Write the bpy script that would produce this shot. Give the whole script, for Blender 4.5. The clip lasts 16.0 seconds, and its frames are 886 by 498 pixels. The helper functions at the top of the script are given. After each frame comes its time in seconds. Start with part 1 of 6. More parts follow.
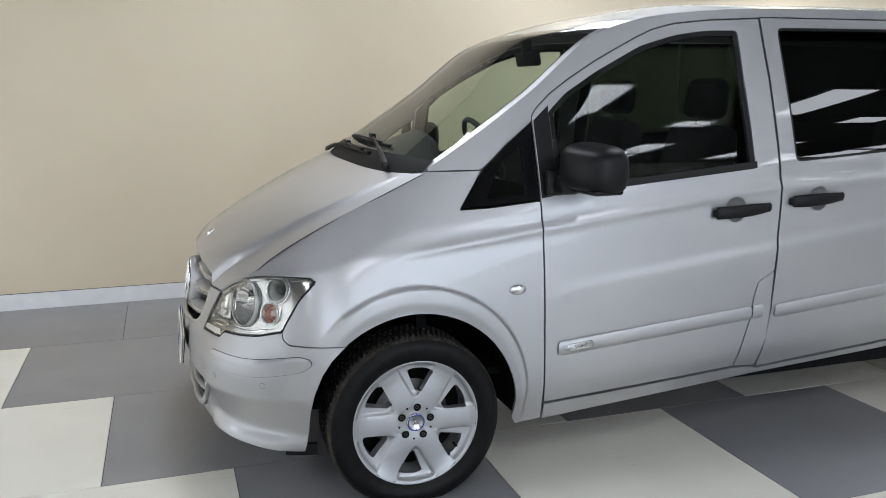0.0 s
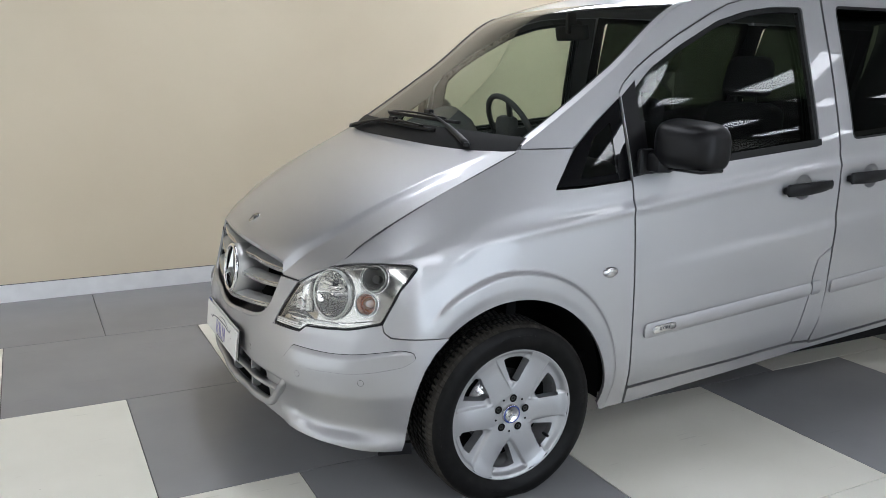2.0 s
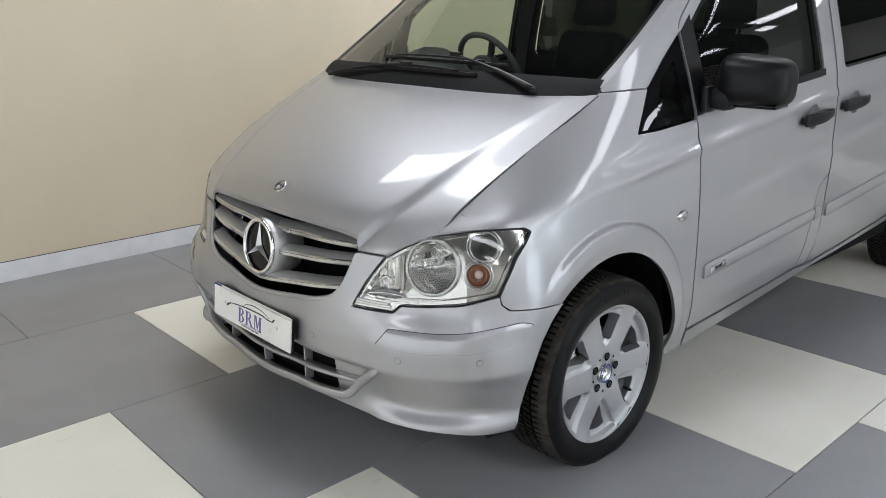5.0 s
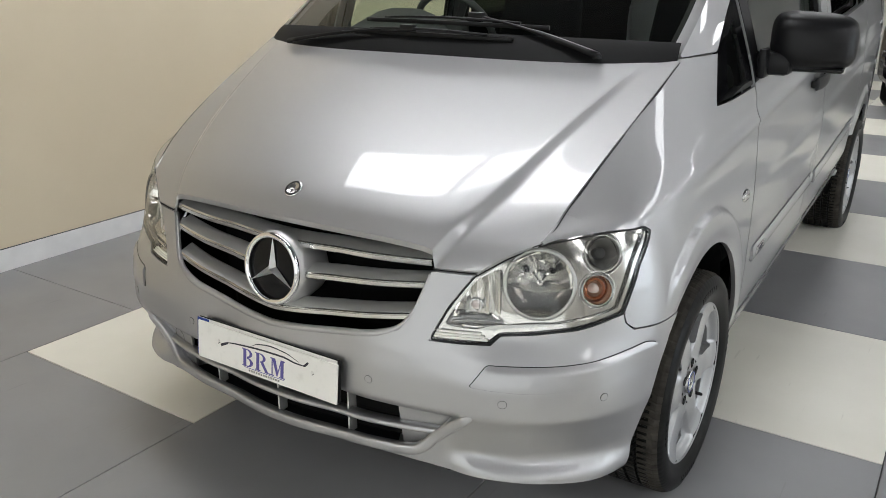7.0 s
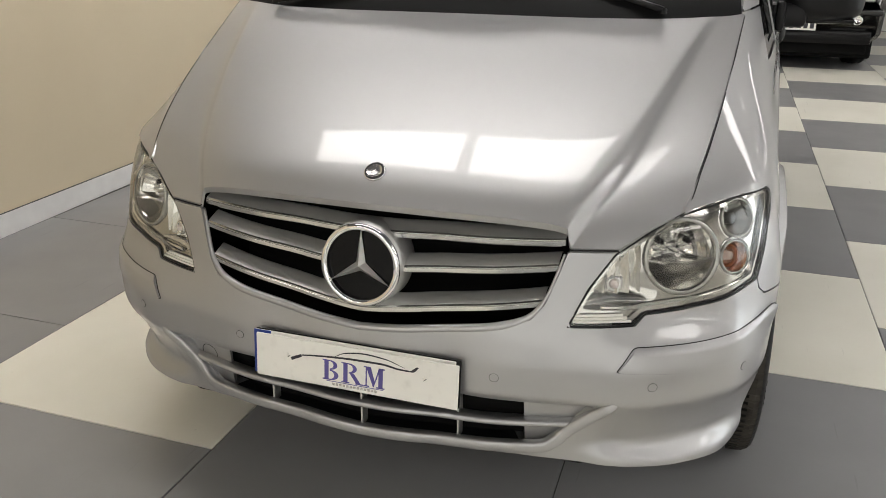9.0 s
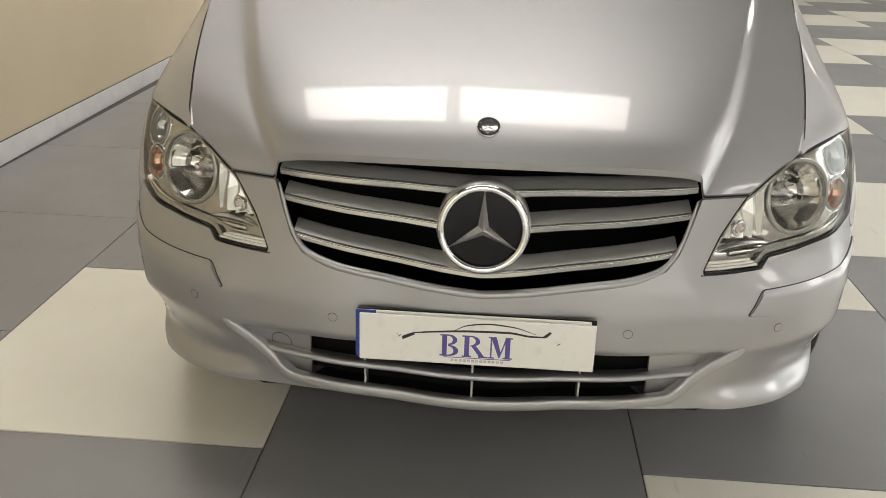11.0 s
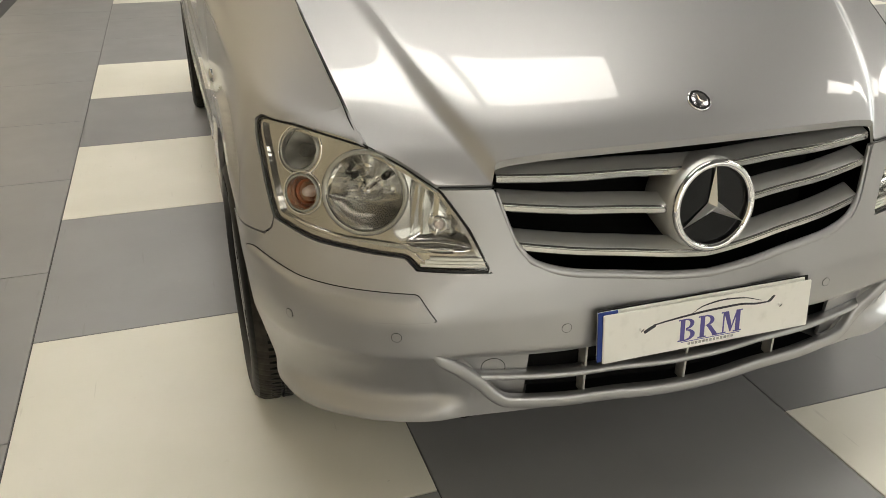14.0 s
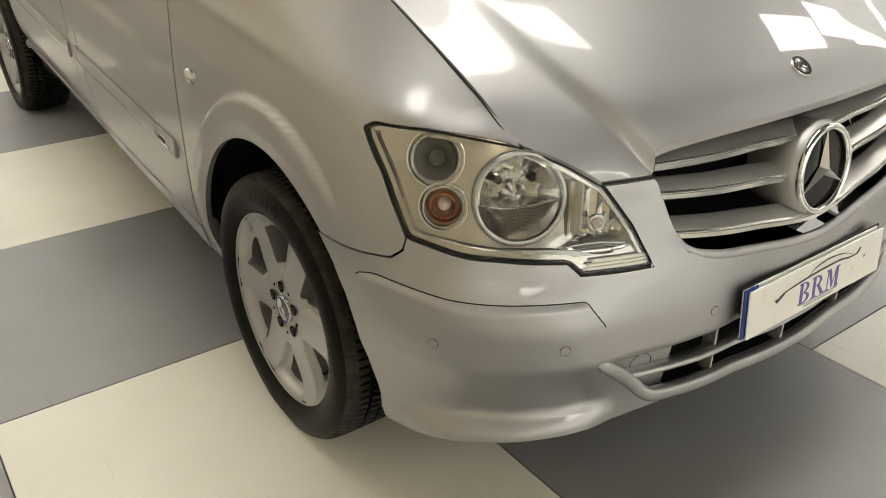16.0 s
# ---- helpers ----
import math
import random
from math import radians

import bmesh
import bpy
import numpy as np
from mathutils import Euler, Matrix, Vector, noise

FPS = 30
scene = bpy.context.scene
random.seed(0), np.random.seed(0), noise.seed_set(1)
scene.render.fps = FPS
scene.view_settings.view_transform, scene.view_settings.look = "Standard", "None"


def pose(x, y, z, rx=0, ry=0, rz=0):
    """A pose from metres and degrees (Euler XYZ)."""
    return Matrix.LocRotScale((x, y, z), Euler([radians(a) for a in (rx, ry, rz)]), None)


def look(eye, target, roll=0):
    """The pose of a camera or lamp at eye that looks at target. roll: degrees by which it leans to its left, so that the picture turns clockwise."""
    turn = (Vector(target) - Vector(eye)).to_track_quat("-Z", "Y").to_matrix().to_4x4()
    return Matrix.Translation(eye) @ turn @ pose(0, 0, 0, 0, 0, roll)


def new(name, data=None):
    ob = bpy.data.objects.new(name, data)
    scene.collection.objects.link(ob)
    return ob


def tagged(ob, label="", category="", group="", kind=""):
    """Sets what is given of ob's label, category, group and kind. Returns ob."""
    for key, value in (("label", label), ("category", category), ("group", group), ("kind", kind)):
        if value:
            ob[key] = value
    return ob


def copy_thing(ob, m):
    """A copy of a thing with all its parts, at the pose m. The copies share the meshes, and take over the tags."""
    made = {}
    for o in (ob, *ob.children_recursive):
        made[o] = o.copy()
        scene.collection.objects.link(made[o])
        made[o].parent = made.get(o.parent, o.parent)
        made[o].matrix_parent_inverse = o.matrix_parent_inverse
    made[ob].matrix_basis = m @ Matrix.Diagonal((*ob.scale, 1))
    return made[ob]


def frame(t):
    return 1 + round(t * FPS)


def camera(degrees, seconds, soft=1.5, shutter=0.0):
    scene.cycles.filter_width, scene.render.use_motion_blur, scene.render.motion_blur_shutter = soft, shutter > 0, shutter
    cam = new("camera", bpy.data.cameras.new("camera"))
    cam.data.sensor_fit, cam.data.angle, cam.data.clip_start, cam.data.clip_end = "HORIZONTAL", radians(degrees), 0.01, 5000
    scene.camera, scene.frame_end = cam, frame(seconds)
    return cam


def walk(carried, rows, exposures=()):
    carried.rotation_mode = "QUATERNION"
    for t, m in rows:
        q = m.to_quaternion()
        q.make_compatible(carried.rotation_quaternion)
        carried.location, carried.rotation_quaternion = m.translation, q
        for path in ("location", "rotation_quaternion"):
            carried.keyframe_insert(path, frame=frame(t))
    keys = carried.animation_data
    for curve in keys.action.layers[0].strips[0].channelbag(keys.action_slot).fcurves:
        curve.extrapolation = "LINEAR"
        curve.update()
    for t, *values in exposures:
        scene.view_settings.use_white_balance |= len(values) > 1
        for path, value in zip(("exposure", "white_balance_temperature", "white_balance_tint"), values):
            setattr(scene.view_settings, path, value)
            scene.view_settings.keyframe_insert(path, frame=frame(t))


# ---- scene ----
cam = camera(57.4, 16.0, soft=0.7)
PATH = [
    (0, (0.847, 3.709, 1.555), (0.208, 1.853, 1.169), 0.3),
    (0.5, (1.037, 3.656, 1.568), (0.329, 1.826, 1.179), 0.6),
    (1, (1.192, 3.502, 1.545), (0.422, 1.7, 1.144), 0.9),
    (1.5, (1.315, 3.335, 1.536), (0.483, 1.564, 1.121), 1.0),
    (2, (1.485, 3.246, 1.521), (0.586, 1.512, 1.091), 1.0),
    (2.5, (1.636, 3.128, 1.534), (0.666, 1.439, 1.08), 0.8),
    (3, (1.72, 2.922, 1.521), (0.677, 1.281, 1.051), 0.8),
    (3.5, (1.839, 2.791, 1.516), (0.728, 1.202, 1.023), 0.6),
    (4, (1.993, 2.714, 1.517), (0.821, 1.177, 1.004), 0.4),
    (4.2, (2.03, 2.669, 1.522), (0.833, 1.156, 0.996), 0.3),
    (6.3, (2.221, 1.851, 1.5), (0.734, 0.668, 0.878), -0.2),
    (6.5, (2.22, 1.734, 1.489), (0.701, 0.595, 0.859), -0.1),
    (7, (2.232, 1.512, 1.476), (0.648, 0.475, 0.832), 0.1),
    (7.5, (2.353, 1.325, 1.477), (0.708, 0.397, 0.819), 0.2),
    (8, (2.388, 1.135, 1.466), (0.692, 0.323, 0.784), 0.3),
    (8.5, (2.34, 0.921, 1.451), (0.603, 0.222, 0.748), 0.4),
    (9, (2.37, 0.743, 1.445), (0.601, 0.154, 0.72), 0.3),
    (9.2, (2.394, 0.657, 1.431), (0.615, 0.105, 0.703), 0.1),
    (11.3, (2.394, -0.038, 1.389), (0.575, -0.112, 0.561), 1.4),
    (11.5, (2.386, -0.086, 1.388), (0.572, -0.133, 0.546), 1.2),
    (12, (2.314, -0.273, 1.369), (0.502, -0.216, 0.524), 1.0),
    (12.5, (2.269, -0.447, 1.369), (0.466, -0.271, 0.52), 0.8),
    (13, (2.302, -0.662, 1.377), (0.517, -0.358, 0.528), 0.7),
    (13.5, (2.24, -0.851, 1.372), (0.484, -0.414, 0.519), 0.4),
    (14, (2.094, -1.031, 1.374), (0.381, -0.461, 0.515), 0.1),
    (14.5, (2.003, -1.206, 1.385), (0.345, -0.505, 0.513), -0.1),
    (15, (1.934, -1.376, 1.407), (0.339, -0.555, 0.522), -0.2),
    (15.5, (1.774, -1.494, 1.376), (0.262, -0.543, 0.476), 0.0),
    (16, (1.588, -1.608, 1.376), (0.168, -0.554, 0.442), 0.5),
]
EXPOSURES = [(0, 1.14, 5740, 11), (4, 1.18, 5800, 11), (7, 1.20, 6100, 10), (9, 1.10, 6550, 11), (12.5, 1.08, 6800, 9), (14.5, 1.09, 6900, 8), (16, 1.24, 6950, 8)]
walk(cam, [(t, look(eye, target, roll)) for t, eye, target, roll in PATH], EXPOSURES)

# ---- light and exposure ----
world = bpy.data.worlds.new("world")
scene.world = world
world.use_nodes = True
world.node_tree.nodes["Background"].inputs[0].default_value = (0.80, 0.87, 1.0, 1)
world.node_tree.nodes["Background"].inputs[1].default_value = 0.15

CEILING = 3.2
PANEL_W, PANEL_L = 0.60, 1.20
PANEL_POWER = 4.4
# panels at 7.4, 8.7 and (-2.3, 3.9) are unseen, added as fill
PANELS = [(x, y, PANEL_L, PANEL_W) for x in (0.27, -2.15, -4.7, -7.3, -9.9) for y in (-0.89, 0.36, 7.4, 8.7)]
PANELS += [(x, y, PANEL_L, PANEL_W) for x, y in ((2.95, 3.9), (0.40, 3.9), (-2.3, 3.9), (-5.2, 3.95), (-8.2, 4.2), (2.95, 5.1), (0.1, 5.1))]
PANELS += [(x, y, 0.42, PANEL_W) for x, y in ((-4.25, 5.15), (-6.75, 4.9), (-9.2, 5.1))]
# from here on, unseen panels added to brighten the room
PANELS += [(x, 6.3, PANEL_L, PANEL_W) for x in (2.95, 0.27, -2.15)]
PANELS += [(x, -1.95, PANEL_L, PANEL_W) for x in (-2.15, -4.7, -7.3)]
PANELS += [(x, y, PANEL_L, PANEL_W) for x, y in ((4.7, -1.75), (4.7, -0.89), (4.7, 0.36), (4.7, 7.4), (4.7, 8.7))]


# window lamps: an added, unseen fill that the van faces, and a smaller unseen window opposite its left side
DAY_X0, DAY_X1, DAY_Z0, DAY_Z1, DAY_Y = -5.0, 0.0, 0.15, 2.85, 10.0
FRONT_X, FRONT_Y0, FRONT_Y1 = 6.2, -2.0, 5.0


def window_lamp(name, width, energy, colour, place):
    lamp = bpy.data.lights.new(name, "AREA")
    lamp.shape, lamp.size, lamp.size_y = "RECTANGLE", width - 0.1, DAY_Z1 - DAY_Z0 - 0.1
    lamp.energy, lamp.color = energy, colour
    new(name, lamp).matrix_world = place


window_lamp("side_window_daylight", DAY_X1 - DAY_X0, 80.0, (0.93, 0.97, 1.0), pose((DAY_X0 + DAY_X1) / 2, DAY_Y + 0.10, (DAY_Z0 + DAY_Z1) / 2, -90, 0, 0))
window_lamp("front_fill_light", FRONT_Y1 - FRONT_Y0, 46.0, (1.0, 0.96, 0.89), pose(FRONT_X + 0.10, (FRONT_Y0 + FRONT_Y1) / 2, (DAY_Z0 + DAY_Z1) / 2, -90, 0, -90))


# ---- small tools ----
def pchip_rows(K, V, q):
    """Monotone cubic through (K[i], V[i]) column by column, evaluated at q. K and V: knots x columns."""
    h = np.diff(K, axis=0)
    d = np.diff(V, axis=0) / h
    m = np.zeros_like(V)
    if len(K) == 2:
        m[:] = d[0]
    else:
        w1, w2 = 2 * h[1:] + h[:-1], h[1:] + 2 * h[:-1]
        same = d[:-1] * d[1:] > 0
        a, b = np.where(same, d[:-1], 1.0), np.where(same, d[1:], 1.0)
        m[1:-1] = np.where(same, (w1 + w2) / (w1 / a + w2 / b), 0.0)
        m[0], m[-1] = d[0], d[-1]
    i = np.clip((q[None] >= K).sum(0) - 1, 0, len(K) - 2)
    c = np.arange(K.shape[1])
    s = (q - K[i, c]) / h[i, c]
    out = s < 0, s > 1
    s_ = np.clip(s, 0, 1)
    v = ((1 + 2 * s_) * (1 - s_) ** 2 * V[i, c] + s_ * (1 - s_) ** 2 * h[i, c] * m[i, c]
         + s_ ** 2 * (3 - 2 * s_) * V[i + 1, c] + s_ ** 2 * (s_ - 1) * h[i, c] * m[i + 1, c])
    v = np.where(out[0], V[i, c] + (q - K[i, c]) * m[i, c], v)
    return np.where(out[1], V[i + 1, c] + (q - K[i + 1, c]) * m[i + 1, c], v)


def spline(xs, ys):
    """A smooth curve y(x) that does not overshoot; works on arrays."""
    X, Y = np.array(xs, float), np.array(ys, float)
    if X[0] > X[-1]:
        X, Y = X[::-1], Y[::-1]

    def f(q):
        q = np.atleast_1d(np.asarray(q, float))
        shape, q = q.shape, q.ravel()
        one = np.ones((1, len(q)))
        return pchip_rows(X[:, None] * one, Y[:, None] * one, q).reshape(shape)
    return f


def smooth01(a, b, q):
    s = np.clip((q - a) / (b - a), 0, 1)
    return s * s * (3 - 2 * s)


def mesh_object(name, verts, faces, material, parent=None, label="", smooth=True):
    me = bpy.data.meshes.new(name)
    me.from_pydata([tuple(map(float, v)) for v in verts], [], [tuple(map(int, f)) for f in faces])
    me.validate()
    me.materials.append(material)
    if smooth:
        me.polygons.foreach_set("use_smooth", [True] * len(me.polygons))
    ob = new(name, me)
    ob.parent = parent
    if label:
        ob["label"] = label
    return ob


def part(name, bm, material, parent=None, label="", smooth=False, angle=35):
    me = bpy.data.meshes.new(name)
    bmesh.ops.recalc_face_normals(bm, faces=bm.faces)
    if smooth:
        for f in bm.faces:
            f.smooth = True
        for e in bm.edges:
            if len(e.link_faces) == 2 and e.calc_face_angle(0) > radians(angle):
                e.smooth = False
    bm.to_mesh(me)
    bm.free()
    me.materials.append(material)
    ob = new(name, me)
    ob.parent = parent
    if label:
        ob["label"] = label
    return ob


def thing(name, label, category, at=(0, 0, 0), group=""):
    ob = new(name)
    ob.location = at
    return tagged(ob, label, category, group)


def box_bm(cx, cy, cz, sx, sy, sz, bevel=0.0, bm=None, segments=2, turn=None):
    bm = bm or bmesh.new()
    r = bmesh.ops.create_cube(bm, size=1.0)
    vs = r["verts"]
    bmesh.ops.scale(bm, vec=(sx, sy, sz), verts=vs)
    if bevel:
        es = list({e for v in vs for e in v.link_edges})
        rr = bmesh.ops.bevel(bm, geom=es, offset=bevel, segments=segments, affect="EDGES", profile=0.5)
        vs = list({v for f in rr["faces"] for v in f.verts} | {v for v in vs if v.is_valid})
    if turn is not None:
        bmesh.ops.transform(bm, matrix=turn.to_4x4(), verts=vs)
    bmesh.ops.translate(bm, vec=(cx, cy, cz), verts=vs)
    return bm


def lathe(profile, segments=64, axis="y", close=False):
    """Verts and faces of a profile of (radius, along) turned round an axis."""
    a = np.arange(segments) * 2 * np.pi / segments
    V = []
    for r, h in profile:
        if axis == "y":
            V += [(r * np.cos(t), h, r * np.sin(t)) for t in a]
        elif axis == "x":
            V += [(h, r * np.cos(t), r * np.sin(t)) for t in a]
        else:
            V += [(r * np.cos(t), r * np.sin(t), h) for t in a]
    F = []
    n = len(profile)
    for i in range(n if close else n - 1):
        k = (i + 1) % n
        for j in range(segments):
            l = (j + 1) % segments
            F.append((i * segments + j, i * segments + l, k * segments + l, k * segments + j))
    return V, F


def sweep(path, section, closed=False, up=(0, 0, 1), scale=None):
    """Verts and faces of a closed section of (side, up) swept along a path of points."""
    P = np.array(path, float)
    T = np.gradient(P, axis=0)
    if closed:
        T = np.roll(P, -1, 0) - np.roll(P, 1, 0)
    T /= np.linalg.norm(T, axis=1)[:, None] + 1e-9
    S = np.cross(T, np.array(up, float))
    S /= np.linalg.norm(S, axis=1)[:, None] + 1e-9
    U = np.cross(S, T)
    n, k = len(P), len(section)
    V = []
    for i in range(n):
        w = 1 if scale is None else scale[i]
        V += [P[i] + w * a * S[i] + w * b * U[i] for a, b in section]
    F = []
    for i in range(n if closed else n - 1):
        j = (i + 1) % n
        for c in range(k):
            d = (c + 1) % k
            F.append((i * k + c, i * k + d, j * k + d, j * k + c))
    if not closed:
        F += [tuple(range(k))[::-1], tuple(range((n - 1) * k, n * k))]
    return V, F


def ring_section(r, k=8):
    return [(r * math.cos(2 * math.pi * i / k), r * math.sin(2 * math.pi * i / k)) for i in range(k)]


def dense(points, step=0.01):
    """A polyline with extra points, at most step apart."""
    P = [np.array(p, float) for p in points]
    out = []
    for a, b in zip(P, P[1:] + P[:1]):
        n = max(1, int(np.ceil(np.linalg.norm(b - a) / step)))
        out += [a + (b - a) * i / n for i in range(n)]
    return np.array(out)


def rounded(points, radius):
    """A closed outline whose corners are rounded. radius: one number, or one for each corner."""
    P = [np.array(p, float) for p in points]
    n = len(P)
    R = [radius] * n if isinstance(radius, (int, float)) else radius
    out = []
    for i in range(n):
        a, b, c = P[i - 1], P[i], P[(i + 1) % n]
        u, v = a - b, c - b
        lu, lv = np.linalg.norm(u), np.linalg.norm(v)
        r = min(R[i], 0.45 * lu, 0.45 * lv)
        if r < 1e-4:
            out.append(b)
            continue
        p, q = b + u / lu * r, b + v / lv * r
        for s in np.linspace(0, 1, 7):
            out.append((1 - s) ** 2 * p + 2 * s * (1 - s) * b + s * s * q)
    return np.array(out)


def inset(poly, d):
    """The outline moved inwards by d."""
    P = np.array(poly, float)
    area = 0.5 * np.sum(P[:, 0] * np.roll(P[:, 1], -1) - np.roll(P[:, 0], -1) * P[:, 1])
    T = np.roll(P, -1, 0) - np.roll(P, 1, 0)
    T /= np.linalg.norm(T, axis=1)[:, None] + 1e-12
    N = np.stack([-T[:, 1], T[:, 0]], 1) * (1 if area > 0 else -1)
    return P + N * d


def inside(poly, x, y):
    r = np.zeros(x.shape, bool)
    P = np.asarray(poly)
    for (x0, y0), (x1, y1) in zip(P, np.roll(P, -1, 0)):
        if y0 == y1:
            continue
        r ^= ((y0 > y) != (y1 > y)) & (x < (x1 - x0) * (y - y0) / (y1 - y0) + x0)
    return r


def shell(outlines, fn, step=0.01, depth=0.014, lift=0.0, mirror=False, back=False):
    """A sheet that lies on the surface fn(u, v), cut along outlines (the first the rim, the others holes), with a return edge
    of the given depth. Returns verts and faces. lift: metres along the normal."""
    polys = [dense(o, step * 0.7) for o in outlines]
    rim = polys[0]
    lo, hi = rim.min(0), rim.max(0)
    nu, nv = (int(np.ceil((hi - lo)[k] / step)) + 1 for k in (0, 1))
    gu, gv = np.linspace(lo[0], hi[0], nu + 1), np.linspace(lo[1], hi[1], nv + 1)
    CU, CV = np.meshgrid((gu[1:] + gu[:-1]) / 2, (gv[1:] + gv[:-1]) / 2, indexing="ij")
    keep = np.zeros(CU.shape, bool)
    for p in polys:
        keep ^= inside(p, CU, CV)
    cells = np.argwhere(keep)
    ids = lambda i, j: i * (nv + 1) + j  # noqa: E731
    F = np.stack([ids(cells[:, 0], cells[:, 1]), ids(cells[:, 0] + 1, cells[:, 1]), ids(cells[:, 0] + 1, cells[:, 1] + 1), ids(cells[:, 0], cells[:, 1] + 1)], 1)
    used, F = np.unique(F, return_inverse=True)
    F = F.reshape(-1, 4)
    uv = np.stack([gu[used // (nv + 1)], gv[used % (nv + 1)]], 1)
    E = np.concatenate([F[:, [k, (k + 1) % 4]] for k in range(4)])
    key = np.sort(E, 1)
    _, first, count = np.unique(key[:, 0] * 10 ** 7 + key[:, 1], return_index=True, return_counts=True)
    rimE = E[first[count == 1]]
    onrim = np.unique(rimE)
    B = np.concatenate(polys)
    for k in onrim:
        d = ((B - uv[k]) ** 2).sum(1)
        uv[k] = B[np.argmin(d)]
    # corners keep their points
    for o in outlines:
        O = np.array(o)
        a, b = O - np.roll(O, 1, 0), np.roll(O, -1, 0) - O
        a /= np.linalg.norm(a, axis=1)[:, None] + 1e-12
        b /= np.linalg.norm(b, axis=1)[:, None] + 1e-12
        for c in O[(a * b).sum(1) < 0.9]:
            d = ((uv[onrim] - c) ** 2).sum(1)
            if d.min() < (1.2 * step) ** 2:
                uv[onrim[np.argmin(d)]] = c
    P = fn(uv[:, 0], uv[:, 1])
    e = 1e-3
    N = np.cross(fn(uv[:, 0] + e, uv[:, 1]) - P, fn(uv[:, 0], uv[:, 1] + e) - P)
    N /= np.linalg.norm(N, axis=1)[:, None] + 1e-12
    P = P + lift * N
    faces = [tuple(f) for f in F]
    V = [P]
    n = len(P)
    if depth:
        at = {k: i for i, k in enumerate(onrim)}
        V += [P[onrim], P[onrim] - depth * N[onrim]]
        m = len(onrim)
        faces += [(n + at[b], n + at[a], n + m + at[a], n + m + at[b]) for a, b in rimE]
        n += 2 * m
    if back:
        V.append(P - depth * N)
        faces += [tuple(k + n for k in f[::-1]) for f in F]
    V = np.concatenate(V)
    if mirror:
        n = len(V)
        V = np.concatenate([V, V * (1, -1, 1)])
        faces += [tuple(k + n for k in f[::-1]) for f in faces]
    return V, faces


def flip_y(V, F):
    return np.array(V) * (1, -1, 1), [tuple(f[::-1]) for f in F]


# ---- materials ----
def material(name, colour=(0.5, 0.5, 0.5), rough=0.5, metal=0.0, **more):
    m = bpy.data.materials.new(name)
    m.use_nodes = True
    b = m.node_tree.nodes["Principled BSDF"]
    b.inputs["Base Color"].default_value = (*colour, 1)
    b.inputs["Roughness"].default_value = rough
    b.inputs["Metallic"].default_value = metal
    for k, v in more.items():
        b.inputs[k.replace("_", " ")].default_value = v
    return m


def nodes_of(m):
    t = m.node_tree
    return t, t.nodes, t.links, t.nodes["Principled BSDF"]


def add_noise(m, scale, low, high, detail=4.0, target="Base Color", coords="Object", stretch=(1, 1, 1), contrast=(0.3, 0.7)):
    """Varies a colour (low to high) or a value by noise of that scale."""
    t, n, l, b = nodes_of(m)
    tc, mp = n.new("ShaderNodeTexCoord"), n.new("ShaderNodeMapping")
    mp.inputs["Scale"].default_value = stretch
    nz = n.new("ShaderNodeTexNoise")
    nz.inputs["Scale"].default_value, nz.inputs["Detail"].default_value = scale, detail
    l.new(tc.outputs[coords], mp.inputs["Vector"])
    l.new(mp.outputs["Vector"], nz.inputs["Vector"])
    r = n.new("ShaderNodeValToRGB")
    r.color_ramp.elements[0].position, r.color_ramp.elements[1].position = contrast
    for e, c in zip(r.color_ramp.elements, (low, high)):
        e.color = (*c, 1) if isinstance(c, tuple) else (c, c, c, 1)
    l.new(nz.outputs["Fac"], r.inputs["Fac"])
    l.new(r.outputs["Color"], b.inputs[target])
    return r


def add_bump(m, scale, strength, distance=0.001, detail=3.0, stretch=(1, 1, 1), coords="Object"):
    t, n, l, b = nodes_of(m)
    tc, mp, nz, bp = n.new("ShaderNodeTexCoord"), n.new("ShaderNodeMapping"), n.new("ShaderNodeTexNoise"), n.new("ShaderNodeBump")
    mp.inputs["Scale"].default_value = stretch
    nz.inputs["Scale"].default_value, nz.inputs["Detail"].default_value = scale, detail
    bp.inputs["Strength"].default_value, bp.inputs["Distance"].default_value = strength, distance
    l.new(tc.outputs[coords], mp.inputs["Vector"])
    l.new(mp.outputs["Vector"], nz.inputs["Vector"])
    l.new(nz.outputs["Fac"], bp.inputs["Height"])
    l.new(bp.outputs["Normal"], b.inputs["Normal"])


PAINT = material("silver_paint", (0.42, 0.42, 0.42), 0.50, 0.92, Coat_Weight=0.85, Coat_Roughness=0.003, Coat_IOR=1.48)
add_noise(PAINT, 900, (0.40, 0.40, 0.405), (0.465, 0.465, 0.465), 2.0)
add_bump(PAINT, 30, 0.012, 0.0006)
BLACK = material("black_plastic", (0.005, 0.005, 0.0055), 0.42, Specular_IOR_Level=0.24)
add_bump(BLACK, 900, 0.25, 0.0004)
GLOSS_BLACK = material("gloss_black", (0.003, 0.003, 0.0035), 0.18, Specular_IOR_Level=0.25)
GLAZE_BLACK = material("glaze_black", (0.003, 0.003, 0.0035), 0.02, Specular_IOR_Level=0.5)
# near black for voids, holes and undersides, their shade put into the colour
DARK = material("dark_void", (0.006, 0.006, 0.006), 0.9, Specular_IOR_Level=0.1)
RUBBER = material("tyre_rubber", (0.006, 0.006, 0.006), 0.42, Specular_IOR_Level=0.14)
add_noise(RUBBER, 25, (0.003, 0.003, 0.003), (0.008, 0.0078, 0.0073), 5.0)
add_bump(RUBBER, 300, 0.2, 0.0005)
TREAD = material("dusty_tread", (0.036, 0.033, 0.028), 0.85, Specular_IOR_Level=0.2)
